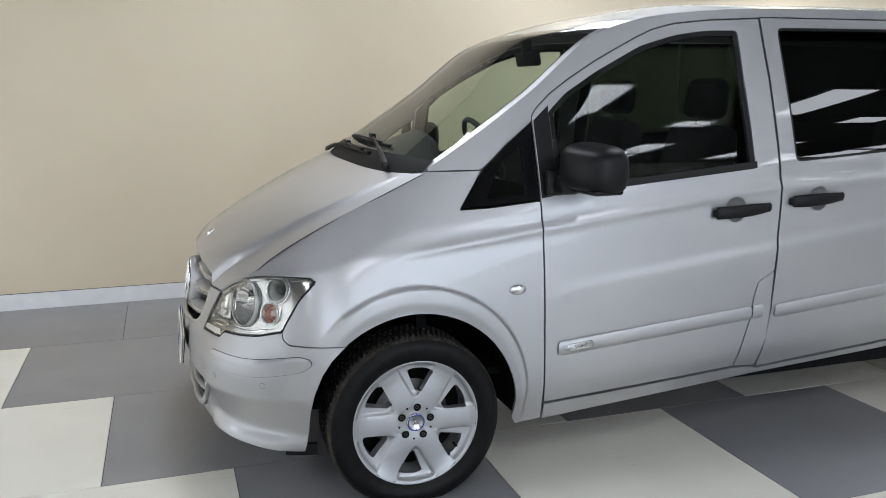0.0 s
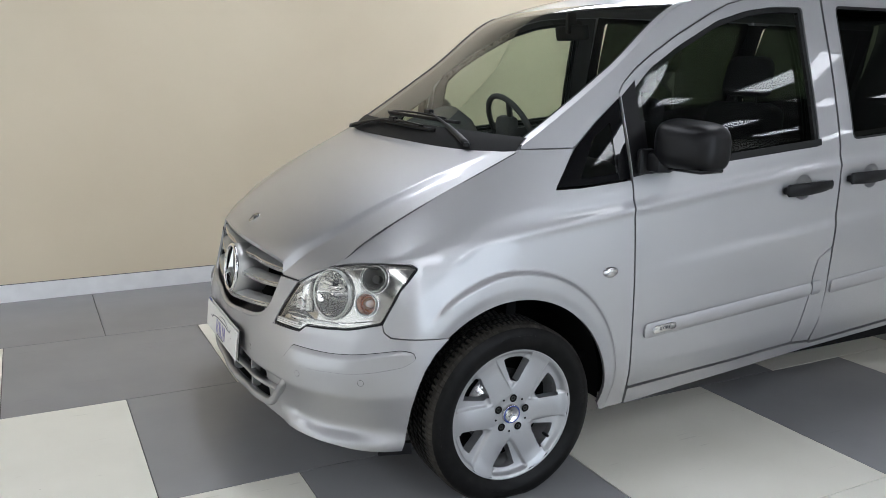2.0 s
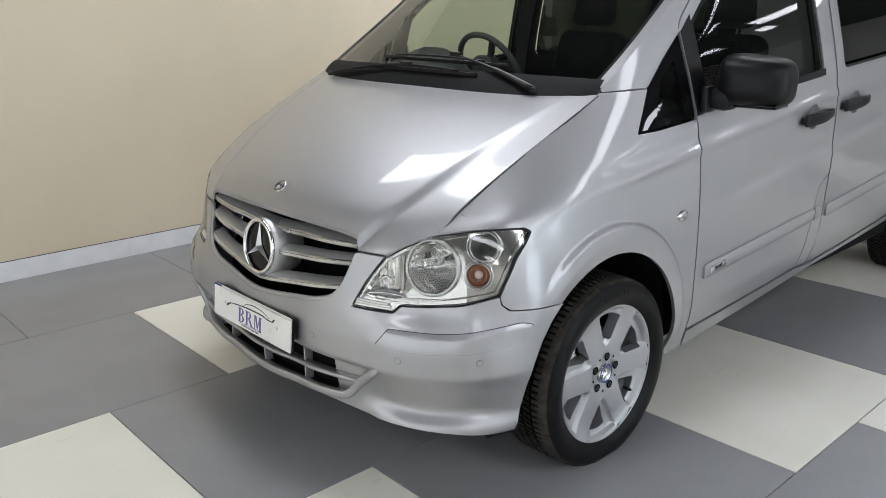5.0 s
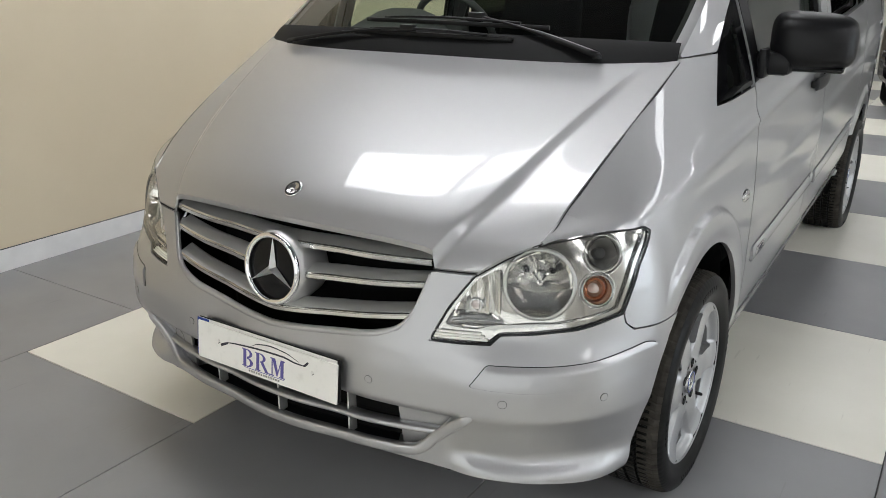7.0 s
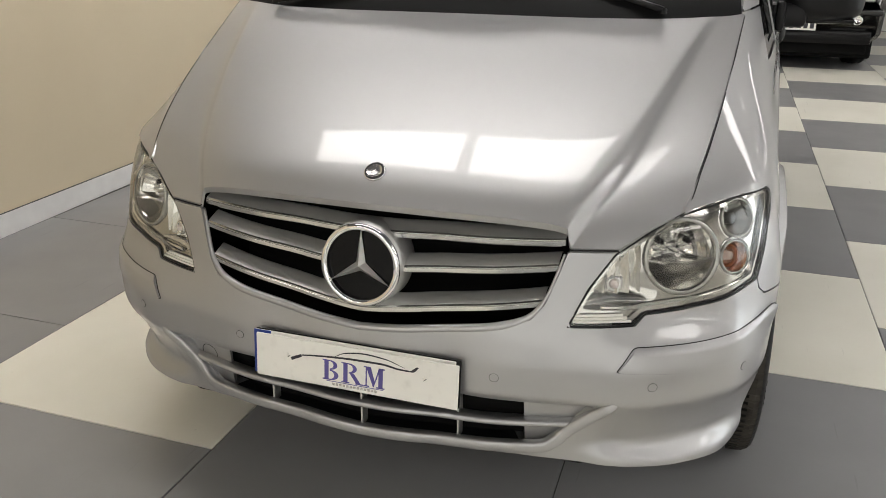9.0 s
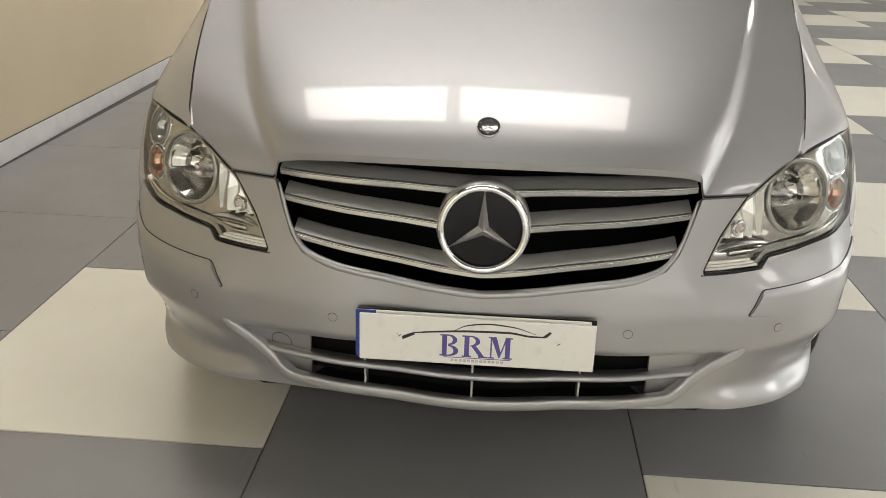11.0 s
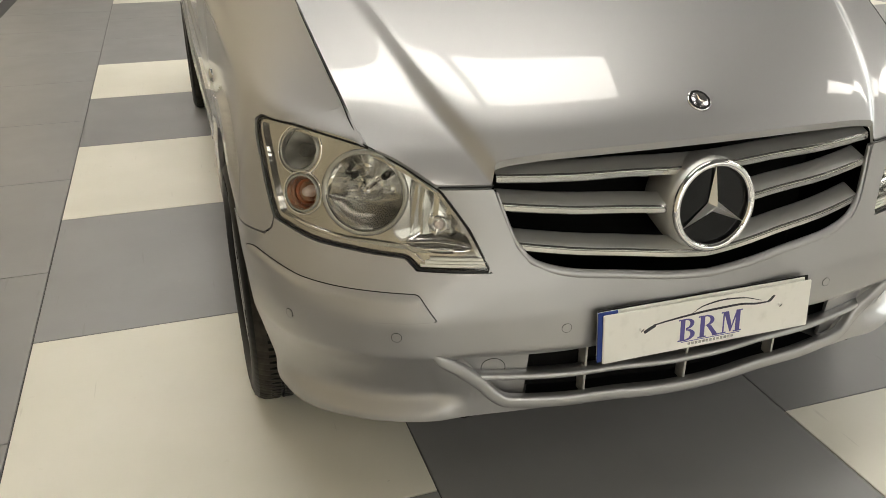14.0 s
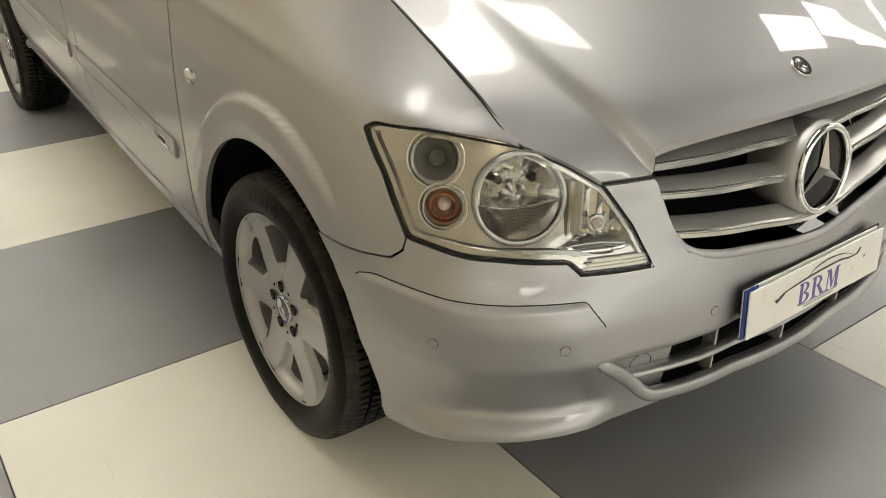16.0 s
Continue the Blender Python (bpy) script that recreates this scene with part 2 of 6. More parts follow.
add_noise(TREAD, 30, (0.022, 0.020, 0.017), (0.052, 0.047, 0.039), 5.0)
SEAL = material("rubber_seal", (0.006, 0.006, 0.006), 0.55, Specular_IOR_Level=0.3)
CHROME = material("chrome", (0.85, 0.85, 0.86), 0.06, 1.0)
SATIN = material("satin_chrome", (0.62, 0.62, 0.62), 0.25, 1.0)
STAR = material("star_silver", (0.80, 0.80, 0.79), 0.34, 0.9)
STRIP = material("grille_strip", (0.64, 0.64, 0.625), 0.19, 1.0)
ALLOY = material("alloy_silver", (0.44, 0.445, 0.45), 0.45, 0.7, Coat_Weight=0.6, Coat_Roughness=0.08)
add_noise(ALLOY, 500, (0.40, 0.405, 0.41), (0.48, 0.485, 0.49), 2.0)
GREY_SLAT = material("grille_silver", (0.58, 0.58, 0.565), 0.45, 0.65, Coat_Weight=0.4, Coat_Roughness=0.15)
PLATE = material("plate_white", (0.82, 0.81, 0.76), 0.25)
add_noise(PLATE, 40, (0.74, 0.73, 0.68), (0.84, 0.83, 0.78), 6.0, contrast=(0.15, 0.45))
PURPLE = material("purple_print", (0.10, 0.085, 0.30), 0.35)
INK = material("black_print", (0.02, 0.02, 0.03), 0.35)
BLUE = material("blue_band", (0.01, 0.04, 0.25), 0.35)
REFLECTOR = material("reflector", (0.72, 0.71, 0.68), 0.18, 1.0)
PALE = material("pale_lamp_trim", (0.40, 0.40, 0.38), 0.20, 0.7)
HOUSING = material("lamp_housing", (0.47, 0.46, 0.44), 0.12, 0.95)
add_bump(HOUSING, 14, 0.25, 0.004, 1.0)
AMBER = material("amber_shade", (0.42, 0.13, 0.05), 0.2, 0.2)
AMBER_BOWL = material("amber_bowl", (0.60, 0.38, 0.26), 0.16, 0.9)
BULB = material("bulb_glass", (0.72, 0.64, 0.60), 0.12, 0.2)
WALL = material("cream_wall", (0.70, 0.61, 0.45), 0.75)
add_noise(WALL, 1.3, (0.685, 0.595, 0.437), (0.72, 0.632, 0.47), 5.0)
add_bump(WALL, 120, 0.12, 0.001)
WHITE_WALL = material("white_wall", (0.78, 0.77, 0.74), 0.8)
add_noise(WHITE_WALL, 2.0, (0.75, 0.74, 0.71), (0.80, 0.79, 0.76), 4.0)
BASE_TILE = material("baseboard_tile", (0.82, 0.82, 0.82), 0.3)
add_noise(BASE_TILE, 9, (0.78, 0.78, 0.78), (0.86, 0.86, 0.86), 6.0)
GROUT = material("grout", (0.10, 0.10, 0.10), 0.9)
CEIL = material("ceiling_paint", (0.10, 0.10, 0.10), 0.9)
add_noise(CEIL, 3.0, (0.085, 0.085, 0.085), (0.115, 0.115, 0.115), 4.0)
LAMP_FRAME = material("lamp_frame", (0.8, 0.8, 0.8), 0.4)
FABRIC = material("seat_fabric", (0.010, 0.010, 0.011), 0.9, Specular_IOR_Level=0.1)
add_bump(FABRIC, 700, 0.4, 0.001)
COWL = material("cowl_plastic", (0.005, 0.005, 0.0055), 0.65, Specular_IOR_Level=0.2)
add_bump(COWL, 600, 0.3, 0.0005)
DASH = material("dash_plastic", (0.055, 0.056, 0.054), 0.65, Specular_IOR_Level=0.3)
add_bump(DASH, 500, 0.3, 0.0006)
CAR_BLACK = material("black_car_paint", (0.003, 0.003, 0.0035), 0.2, Coat_Weight=0.8, Coat_Roughness=0.02)
add_noise(CAR_BLACK, 800, (0.0025, 0.0025, 0.003), (0.004, 0.004, 0.0045), 2.0)


def floor_tile(name, low, high, scuff, rough):
    m = material(name, high, rough, Specular_IOR_Level=0.65)
    t, n, l, b = nodes_of(m)
    tc = n.new("ShaderNodeTexCoord")
    info = n.new("ShaderNodeObjectInfo")
    add = n.new("ShaderNodeVectorMath")
    l.new(tc.outputs["Object"], add.inputs[0])
    mul = n.new("ShaderNodeVectorMath")
    mul.operation = "SCALE"
    mul.inputs[0].default_value = (37, 19, 5)
    l.new(info.outputs["Random"], mul.inputs["Scale"])
    l.new(mul.outputs["Vector"], add.inputs[1])

    def noise_ramp(scale, a, b_, p, q, detail=6.0):
        z = n.new("ShaderNodeTexNoise")
        z.inputs["Scale"].default_value, z.inputs["Detail"].default_value = scale, detail
        l.new(add.outputs["Vector"], z.inputs["Vector"])
        r = n.new("ShaderNodeValToRGB")
        r.color_ramp.elements[0].position, r.color_ramp.elements[1].position = p, q
        r.color_ramp.elements[0].color, r.color_ramp.elements[1].color = (*a, 1), (*b_, 1)
        l.new(z.outputs["Fac"], r.inputs["Fac"])
        return r.outputs["Color"]
    base = noise_ramp(2.2, low, high, 0.3, 0.7)
    spots = noise_ramp(24, (0, 0, 0), (0.6, 0.6, 0.6), 0.72, 0.80, 3.0)
    mix = n.new("ShaderNodeMix")
    mix.data_type = "RGBA"
    l.new(spots, mix.inputs["Factor"])
    l.new(base, mix.inputs["A"])
    mix.inputs["B"].default_value = (*scuff, 1)
    l.new(mix.outputs["Result"], b.inputs["Base Color"])
    marks = noise_ramp(38, (0, 0, 0), (0.5, 0.5, 0.5), 0.79, 0.83, 2.0)
    mix2 = n.new("ShaderNodeMix")
    mix2.data_type = "RGBA"
    l.new(marks, mix2.inputs["Factor"])
    l.new(mix.outputs["Result"], mix2.inputs["A"])
    mix2.inputs["B"].default_value = (*(c * 0.55 for c in scuff), 1)
    l.new(mix2.outputs["Result"], b.inputs["Base Color"])
    # fine scratches, patchy
    mp = n.new("ShaderNodeMapping")
    mp.inputs["Scale"].default_value, mp.inputs["Rotation"].default_value = (2.2, 30.0, 1.0), (0, 0, 0.6)
    l.new(add.outputs["Vector"], mp.inputs["Vector"])
    sz = n.new("ShaderNodeTexNoise")
    sz.inputs["Scale"].default_value, sz.inputs["Detail"].default_value = 1.6, 2.0
    l.new(mp.outputs["Vector"], sz.inputs["Vector"])
    sr = n.new("ShaderNodeValToRGB")
    sr.color_ramp.elements[0].position, sr.color_ramp.elements[1].position = 0.715, 0.74
    sr.color_ramp.elements[0].color, sr.color_ramp.elements[1].color = (0, 0, 0, 1), (0.18, 0.18, 0.18, 1)
    l.new(sz.outputs["Fac"], sr.inputs["Fac"])
    mix3 = n.new("ShaderNodeMix")
    mix3.data_type = "RGBA"
    l.new(sr.outputs["Color"], mix3.inputs["Factor"])
    l.new(mix2.outputs["Result"], mix3.inputs["A"])
    mix3.inputs["B"].default_value = (*(c * 0.5 for c in scuff), 1)
    l.new(mix3.outputs["Result"], b.inputs["Base Color"])
    rr = noise_ramp(5, (rough - 0.02,) * 3, (rough + 0.03,) * 3, 0.3, 0.7, 3.0)
    l.new(rr, b.inputs["Roughness"])
    z = n.new("ShaderNodeTexNoise")
    z.inputs["Scale"].default_value = 45
    bp = n.new("ShaderNodeBump")
    bp.inputs["Strength"].default_value, bp.inputs["Distance"].default_value = 0.06, 0.002
    l.new(z.outputs["Fac"], bp.inputs["Height"])
    l.new(bp.outputs["Normal"], b.inputs["Normal"])
    return m


TILE_WHITE = floor_tile("tile_cream", (0.77, 0.75, 0.655), (0.84, 0.82, 0.73), (0.70, 0.67, 0.565), 0.36)
TILE_GREY = floor_tile("tile_grey", (0.235, 0.237, 0.241), (0.275, 0.277, 0.281), (0.28, 0.28, 0.277), 0.34)


def glass(name, tint, rough=0.0, base=0.03):
    """Thin glazing: light passes straight through, tinted, and the faces mirror by their angle."""
    m = bpy.data.materials.new(name)
    m.use_nodes = True
    t = m.node_tree
    n, l = t.nodes, t.links
    n.remove(n["Principled BSDF"])
    tr, gl, lw, mx = n.new("ShaderNodeBsdfTransparent"), n.new("ShaderNodeBsdfGlossy"), n.new("ShaderNodeLayerWeight"), n.new("ShaderNodeMixShader")
    tr.inputs["Color"].default_value = (*tint, 1)
    gl.inputs["Roughness"].default_value = rough
    lw.inputs["Blend"].default_value = 0.5
    pw, ma = n.new("ShaderNodeMath"), n.new("ShaderNodeMath")
    pw.operation, ma.operation = "POWER", "MULTIPLY_ADD"
    pw.inputs[1].default_value = 5.0
    ma.inputs[1].default_value, ma.inputs[2].default_value = 1.0 - base, base
    l.new(lw.outputs["Facing"], pw.inputs[0])
    l.new(pw.outputs[0], ma.inputs[0])
    l.new(ma.outputs[0], mx.inputs["Fac"])
    l.new(tr.outputs["BSDF"], mx.inputs[1])
    l.new(gl.outputs["BSDF"], mx.inputs[2])
    l.new(mx.outputs["Shader"], n["Material Output"].inputs["Surface"])
    return m


SCREEN = glass("windscreen_glass", (0.78, 0.84, 0.78), base=0.06)
CLEAR = glass("shop_glass", (0.96, 0.97, 0.96))
TINT = glass("tinted_side_glass", (0.66, 0.73, 0.65), base=0.045)
PRIVACY = glass("privacy_glass", (0.022, 0.031, 0.022), base=0.045)
LENS = glass("headlamp_lens", (0.97, 0.97, 0.955), base=0.05)
LIGHT = bpy.data.materials.new("panel_light")
LIGHT.use_nodes = True
LIGHT.node_tree.nodes.remove(LIGHT.node_tree.nodes["Principled BSDF"])
_em = LIGHT.node_tree.nodes.new("ShaderNodeEmission")
_em.inputs["Color"].default_value = (1.0, 0.97, 0.93, 1)
_em.inputs["Strength"].default_value = PANEL_POWER
LIGHT.node_tree.links.new(_em.outputs["Emission"], LIGHT.node_tree.nodes["Material Output"].inputs["Surface"])


# ---- the room ----
X0, X1, Y1 = -13.0, FRONT_X, 10.0          # far wall, near wall, opposite wall
WALL_TILT = 0.020                     # the cream wall drifts away from the van towards the back


def wall_y(x):
    return -2.568 - WALL_TILT * (1.0 - x)


floor = tagged(mesh_object("floor", [(X0 - 0.2, -3.2, -0.006), (X1 + 0.2, -3.2, -0.006), (X1 + 0.2, Y1 + 0.2, -0.006), (X0 - 0.2, Y1 + 0.2, -0.006)], [(0, 1, 2, 3)], GROUT, smooth=False),
               "showroom floor of large cream and grey tiles with thin dark joints", "floor", kind="structure")

# the cream wall: a slab with thickness
wv = [(X1, wall_y(X1), 0), (X0, wall_y(X0), 0), (X0, wall_y(X0) - 0.15, 0), (X1, wall_y(X1) - 0.15, 0)]
wv += [(x, y, CEILING + 0.05) for x, y, _ in wv]
tagged(mesh_object("wall_cream", wv, [(0, 1, 2, 3), (7, 6, 5, 4), (0, 4, 5, 1), (1, 5, 6, 2), (2, 6, 7, 3), (3, 7, 4, 0)], WALL, smooth=False),
       "plain matt cream painted showroom wall beside the van", "wall", kind="structure")
# unseen walls added to close the room; the near one bounces light back
for nm, c, s in (("wall_far", ((X0 - 0.075), 3.6, CEILING / 2), (0.15, 13.0, CEILING + 0.1)), ("wall_near_1", (X1 + 0.075, (FRONT_Y0 - 2.9) / 2, CEILING / 2), (0.15, FRONT_Y0 + 2.9, CEILING + 0.1)),
                 ("wall_near_2", (X1 + 0.075, (FRONT_Y1 + 10.1) / 2, CEILING / 2), (0.15, 10.1 - FRONT_Y1, CEILING + 0.1)),
                 ("wall_near_3", (X1 + 0.075, (FRONT_Y0 + FRONT_Y1) / 2, (DAY_Z1 + CEILING) / 2), (0.15, FRONT_Y1 - FRONT_Y0, CEILING - DAY_Z1)),
                 ("wall_near_4", (X1 + 0.075, (FRONT_Y0 + FRONT_Y1) / 2, DAY_Z0 / 2), (0.15, FRONT_Y1 - FRONT_Y0, DAY_Z0)),
                 ("wall_opposite_1", ((X0 + DAY_X0) / 2, Y1 + 0.075, CEILING / 2), (DAY_X0 - X0, 0.15, CEILING + 0.1)),
                 ("wall_opposite_2", ((DAY_X1 + X1) / 2, Y1 + 0.075, CEILING / 2), (X1 - DAY_X1, 0.15, CEILING + 0.1)),
                 ("wall_opposite_3", ((DAY_X0 + DAY_X1) / 2, Y1 + 0.075, (DAY_Z1 + CEILING) / 2), (DAY_X1 - DAY_X0, 0.15, CEILING - DAY_Z1)),
                 ("wall_opposite_4", ((DAY_X0 + DAY_X1) / 2, Y1 + 0.075, DAY_Z0 / 2), (DAY_X1 - DAY_X0, 0.15, DAY_Z0))):
    tagged(part(nm, box_bm(*c, *s), WHITE_WALL), "plain off-white painted wall added out of view", "wall", kind="structure")
tagged(part("ceiling", box_bm((X0 + X1) / 2, 3.6, CEILING + 0.06, X1 - X0 + 0.4, 13.4, 0.1), CEIL), "dark grey ceiling with recessed light panels", "ceiling", kind="structure")

# the glazed openings
def glazed(name, label, width, count, place):
    """Panes between slim frames, built along x and then placed."""
    w = tagged(new(name), label, "window", kind="structure")
    w.matrix_world = place
    for k in range(count + 1):
        xx = width * (k / count - 0.5)
        part("window_frame", box_bm(min(max(xx, 0.03 - width / 2), width / 2 - 0.03), 0.03, (DAY_Z0 + DAY_Z1) / 2, 0.06, 0.06, DAY_Z1 - DAY_Z0), LAMP_FRAME, w)
        if k < count:
            pane = part("pane", box_bm(xx + width / count / 2, 0.045, (DAY_Z0 + DAY_Z1) / 2, width / count - 0.07, 0.006, DAY_Z1 - DAY_Z0 - 0.01), CLEAR, w)
            pane.visible_shadow = False


# the first is added round the front fill lamp, out of view
glazed("fill_window_1", "wide glazing in slim grey frames, added round the front fill light", FRONT_Y1 - FRONT_Y0, 4, pose(X1, (FRONT_Y0 + FRONT_Y1) / 2, 0, 0, 0, -90))
glazed("window_2", "glazed side window in slim grey frames", DAY_X1 - DAY_X0, 3, pose((DAY_X0 + DAY_X1) / 2, Y1, 0))

# ceiling light panels
def light_panel(x, y, w, l):
    t = thing("ceiling_light", "flat white rectangular light panel recessed in the ceiling, some added as unseen fill", "ceiling light", (x, y, CEILING), "ceiling light panels")
    f = 0.025
    bm = bmesh.new()
    for cx, cy, sx, sy in ((0, w / 2 - f / 2, l, f), (0, -w / 2 + f / 2, l, f), (l / 2 - f / 2, 0, f, w - 2 * f), (-l / 2 + f / 2, 0, f, w - 2 * f)):
        box_bm(cx, cy, -0.002, sx, sy, 0.022, 0.003, bm, 1)
    part("frame", bm, LAMP_FRAME, t)
    part("diffuser", box_bm(0, 0, 0.0, l - 2 * f, w - 2 * f, 0.008), LIGHT, t, "glowing white diffuser")


for px, py, pw, pl in PANELS:
    light_panel(px, py, pw, pl)

# skirting tiles along the cream wall
baseboard = tagged(new("baseboard"), "low white skirting boards along the cream wall", "baseboard", kind="structure")
ang = math.atan2(WALL_TILT, 1.0)
skirt = box_bm(0, 0, 0.058, 2.3994, 0.012, 0.116, 0.0012, segments=1)
skirt_me = bpy.data.meshes.new("skirting_board")
skirt.to_mesh(skirt_me)
skirt.free()
skirt_me.materials.append(BASE_TILE)
sx = -0.955 - 2.4 * 5
while sx < X1:
    o = new("skirting_board", skirt_me)
    o.parent = baseboard
    o.matrix_local = pose(sx, wall_y(sx) + 0.0075, 0, 0, 0, math.degrees(ang))
    sx += 2.4

# thin dark strip along the skirting's top edge
joint = box_bm(0, 0, 0.1175, X1 - X0, 0.009, 0.003)
bmesh.ops.transform(joint, matrix=pose((X0 + X1) / 2, wall_y((X0 + X1) / 2) + 0.0055, 0, 0, 0, math.degrees(ang)), verts=joint.verts)
part("skirting_top_line", joint, GROUT, baseboard, "thin dark line on top of the skirting")

# ---- floor tiles ----
PX, PY = 1.035, 1.015


def tile_mesh(name, mat):
    bm = box_bm(0, 0, -0.003, PX - 0.004, PY - 0.004, 0.006, 0.0012, segments=1)
    me = bpy.data.meshes.new(name)
    bm.to_mesh(me)
    bm.free()
    me.materials.append(mat)
    return me


tile_cream, tile_grey = tile_mesh("tile_cream", TILE_WHITE), tile_mesh("tile_grey", TILE_GREY)


def lay_floor():
    for k in range(-2, 11):
        off = 0.645 if k % 2 else 0.125
        odd = k in (-1, 0, 3, 4, 7, 8)
        for i in range(-13, 6):
            xc, yc = off + PX * (i + 0.5), -0.56 + PY * (k + 0.5)
            white = k != -2 and (i % 2 == (1 if odd else 0)) and not (k == -1 and i == -7)
            o = new("floor_tile", tile_cream if white else tile_grey)
            # the outer tiles are cut at the walls
            x0, x1 = max(xc - PX / 2, X0), min(xc + PX / 2, X1)
            y1 = min(yc + PY / 2, Y1)
            o.location, o.parent = ((x0 + x1) / 2, (yc - PY / 2 + y1) / 2, 0), floor
            o.scale = ((x1 - x0) / PX, (y1 - yc + PY / 2) / PY, 1)


# ---- the van: body surfaces ----
# x runs forwards from the front axle, y to the van's left, z up.
SX = [-4.15, -3.6, -3.0, -1.6, -1.1, -0.85, -0.5, -0.2, 0.0, 0.2, 0.4, 0.6]
SIDE = [  # longitudinal lines of the side, from the sill to the roof edge: heights, half widths
    ([0.54, 0.50, 0.45, 0.352, 0.312, 0.292, 0.265, 0.25, 0.25, 0.25, 0.25, 0.25], [0.84, 0.89, 0.90, 0.905, 0.905, 0.902, 0.90, 0.90, 0.90, 0.89, 0.86, 0.78]),
    ([0.66, 0.62, 0.57, 0.47, 0.44, 0.43, 0.42, 0.42, 0.42, 0.42, 0.42, 0.42], [0.87, 0.92, 0.935, 0.940, 0.937, 0.935, 0.933, 0.934, 0.936, 0.936, 0.917, 0.83]),
    ([0.93, 0.91, 0.88, 0.80, 0.76, 0.745, 0.72, 0.70, 0.70, 0.70, 0.69, 0.68], [0.88, 0.93, 0.945, 0.953, 0.947, 0.944, 0.938, 0.936, 0.937, 0.938, 0.920, 0.83]),
    ([1.25, 1.24, 1.22, 1.17, 1.115, 1.085, 1.04, 1.0, 0.975, 0.945, 0.905, 0.835], [0.87, 0.92, 0.935, 0.945, 0.936, 0.932, 0.924, 0.913, 0.908, 0.900, 0.872, 0.760]),
    ([1.32, 1.31, 1.29, 1.25, 1.205, 1.18, 1.14, 1.11, 1.07, 1.02, 0.955, 0.852], [0.86, 0.905, 0.92, 0.932, 0.922, 0.914, 0.900, 0.874, 0.863, 0.842, 0.800, 0.722]),
    ([1.90, 1.92, 1.92, 1.90, 1.86, 1.795, 1.535, 1.33, 1.205, 1.112, 1.0, 0.863], [0.70, 0.735, 0.75, 0.770, 0.748, 0.738, 0.764, 0.782, 0.783, 0.768, 0.744, 0.695]),
]
SIDE_Z = [spline(SX, z) for z, _ in SIDE]
SIDE_Y = [spline(SX, y) for _, y in SIDE]
HUB_X, HUB_Z, REAR_X = 0.0, 0.314, -3.19
TYRE_R = 0.340


def flare(x, z, cx):
    """The rounded lip round a wheel opening."""
    r = np.hypot(x - cx, z - 0.33)
    a = np.arctan2(z - 0.33, np.abs(x - cx))
    w = 0.045 + 0.055 * np.clip(np.sin(np.clip(a, 0, 1.57)), 0, 1)
    edge = 0.412 + w
    return 0.018 * (1 - smooth01(edge - 0.007, edge + 0.003, r)) * smooth01(-0.05, 0.12, z - 0.25) - 0.006 * (1 - smooth01(0.412, 0.412 + 0.5 * w, r))


def side_fn(s=1):
    return lambda x, z: np.stack([x, s * side_y(x, z), z], -1)


# the nose: distance from the axle's middle, by angle (degrees) and height
NA = [0, 12, 23, 34, 43, 50, 57, 66, 75, 84]
NZ = [0.19, 0.215, 0.25, 0.30, 0.40, 0.46, 0.52, 0.58, 0.65, 0.75, 0.80, 0.88, 0.95]
NR = [
    [0.70, 0.71, 0.745, 0.80, 0.86, 0.90, 0.925, 0.925, 0.90, 0.87],
    [0.740, 0.75, 0.79, 0.855, 0.925, 0.962, 0.982, 0.962, 0.94, 0.93],
    [0.775, 0.785, 0.83, 0.895, 0.965, 0.998, 1.012, 0.988, 0.958, 0.945],
    [0.790, 0.80, 0.842, 0.897, 0.960, 0.991, 1.008, 0.993, 0.964, 0.948],
    [0.800, 0.811, 0.855, 0.91, 0.973, 1.005, 1.023, 1.009, 0.976, 0.958],
    [0.803, 0.814, 0.860, 0.918, 0.987, 1.020, 1.038, 1.019, 0.982, 0.962],
    [0.802, 0.813, 0.859, 0.917, 0.986, 1.019, 1.040, 1.021, 0.984, 0.963],
    [0.798, 0.808, 0.850, 0.905, 0.965, 1.002, 1.031, 1.022, 0.985, 0.964],
    [0.787, 0.796, 0.834, 0.882, 0.927, 0.966, 1.008, 1.018, 0.985, 0.964],
    [0.762, 0.771, 0.810, 0.858, 0.906, 0.946, 0.985, 1.003, 0.970, 0.955],
    [0.742, 0.752, 0.793, 0.847, 0.897, 0.935, 0.972, 0.990, 0.960, 0.945],
    [0.695, 0.706, 0.748, 0.808, 0.860, 0.904, 0.942, 0.961, 0.935, 0.925],
    [0.640, 0.650, 0.690, 0.750, 0.810, 0.860, 0.895, 0.915, 0.900, 0.890],
]
NOSE_ROWS = [spline([radians(a) for a in NA], r) for r in NR]


def nose_base(a, z):
    a, z = np.asarray(a, float), np.asarray(z, float)
    R = np.stack([f(np.abs(a)) for f in NOSE_ROWS])
    K = np.array(NZ)[:, None] * np.ones((1, len(a)))
    return pchip_rows(K, R, z)


def nose_r(a, z):
    """The nose with the crease under the sensors, the face that falls inwards below it and the lip along the bottom."""
    a, z = np.asarray(a, float), np.asarray(z, float)
    d = np.degrees(np.abs(a))
    zt = 0.306 + 0.020 * smooth01(50, 34, d)
    ease = (1 - 0.8 * smooth01(53, 67, d)) * smooth01(35, 41, d)
    lip = 0.027 * ease * (1 - smooth01(zt - 0.042, zt + 0.004, z))
    under = 0.448 - z
    hollow = -0.012 * np.clip(under / 0.018, 0, 1) * smooth01(40, 36, d) - 0.036 * ease * np.clip(under / 0.125, 0, 1)
    return nose_base(a, z) + lip + hollow


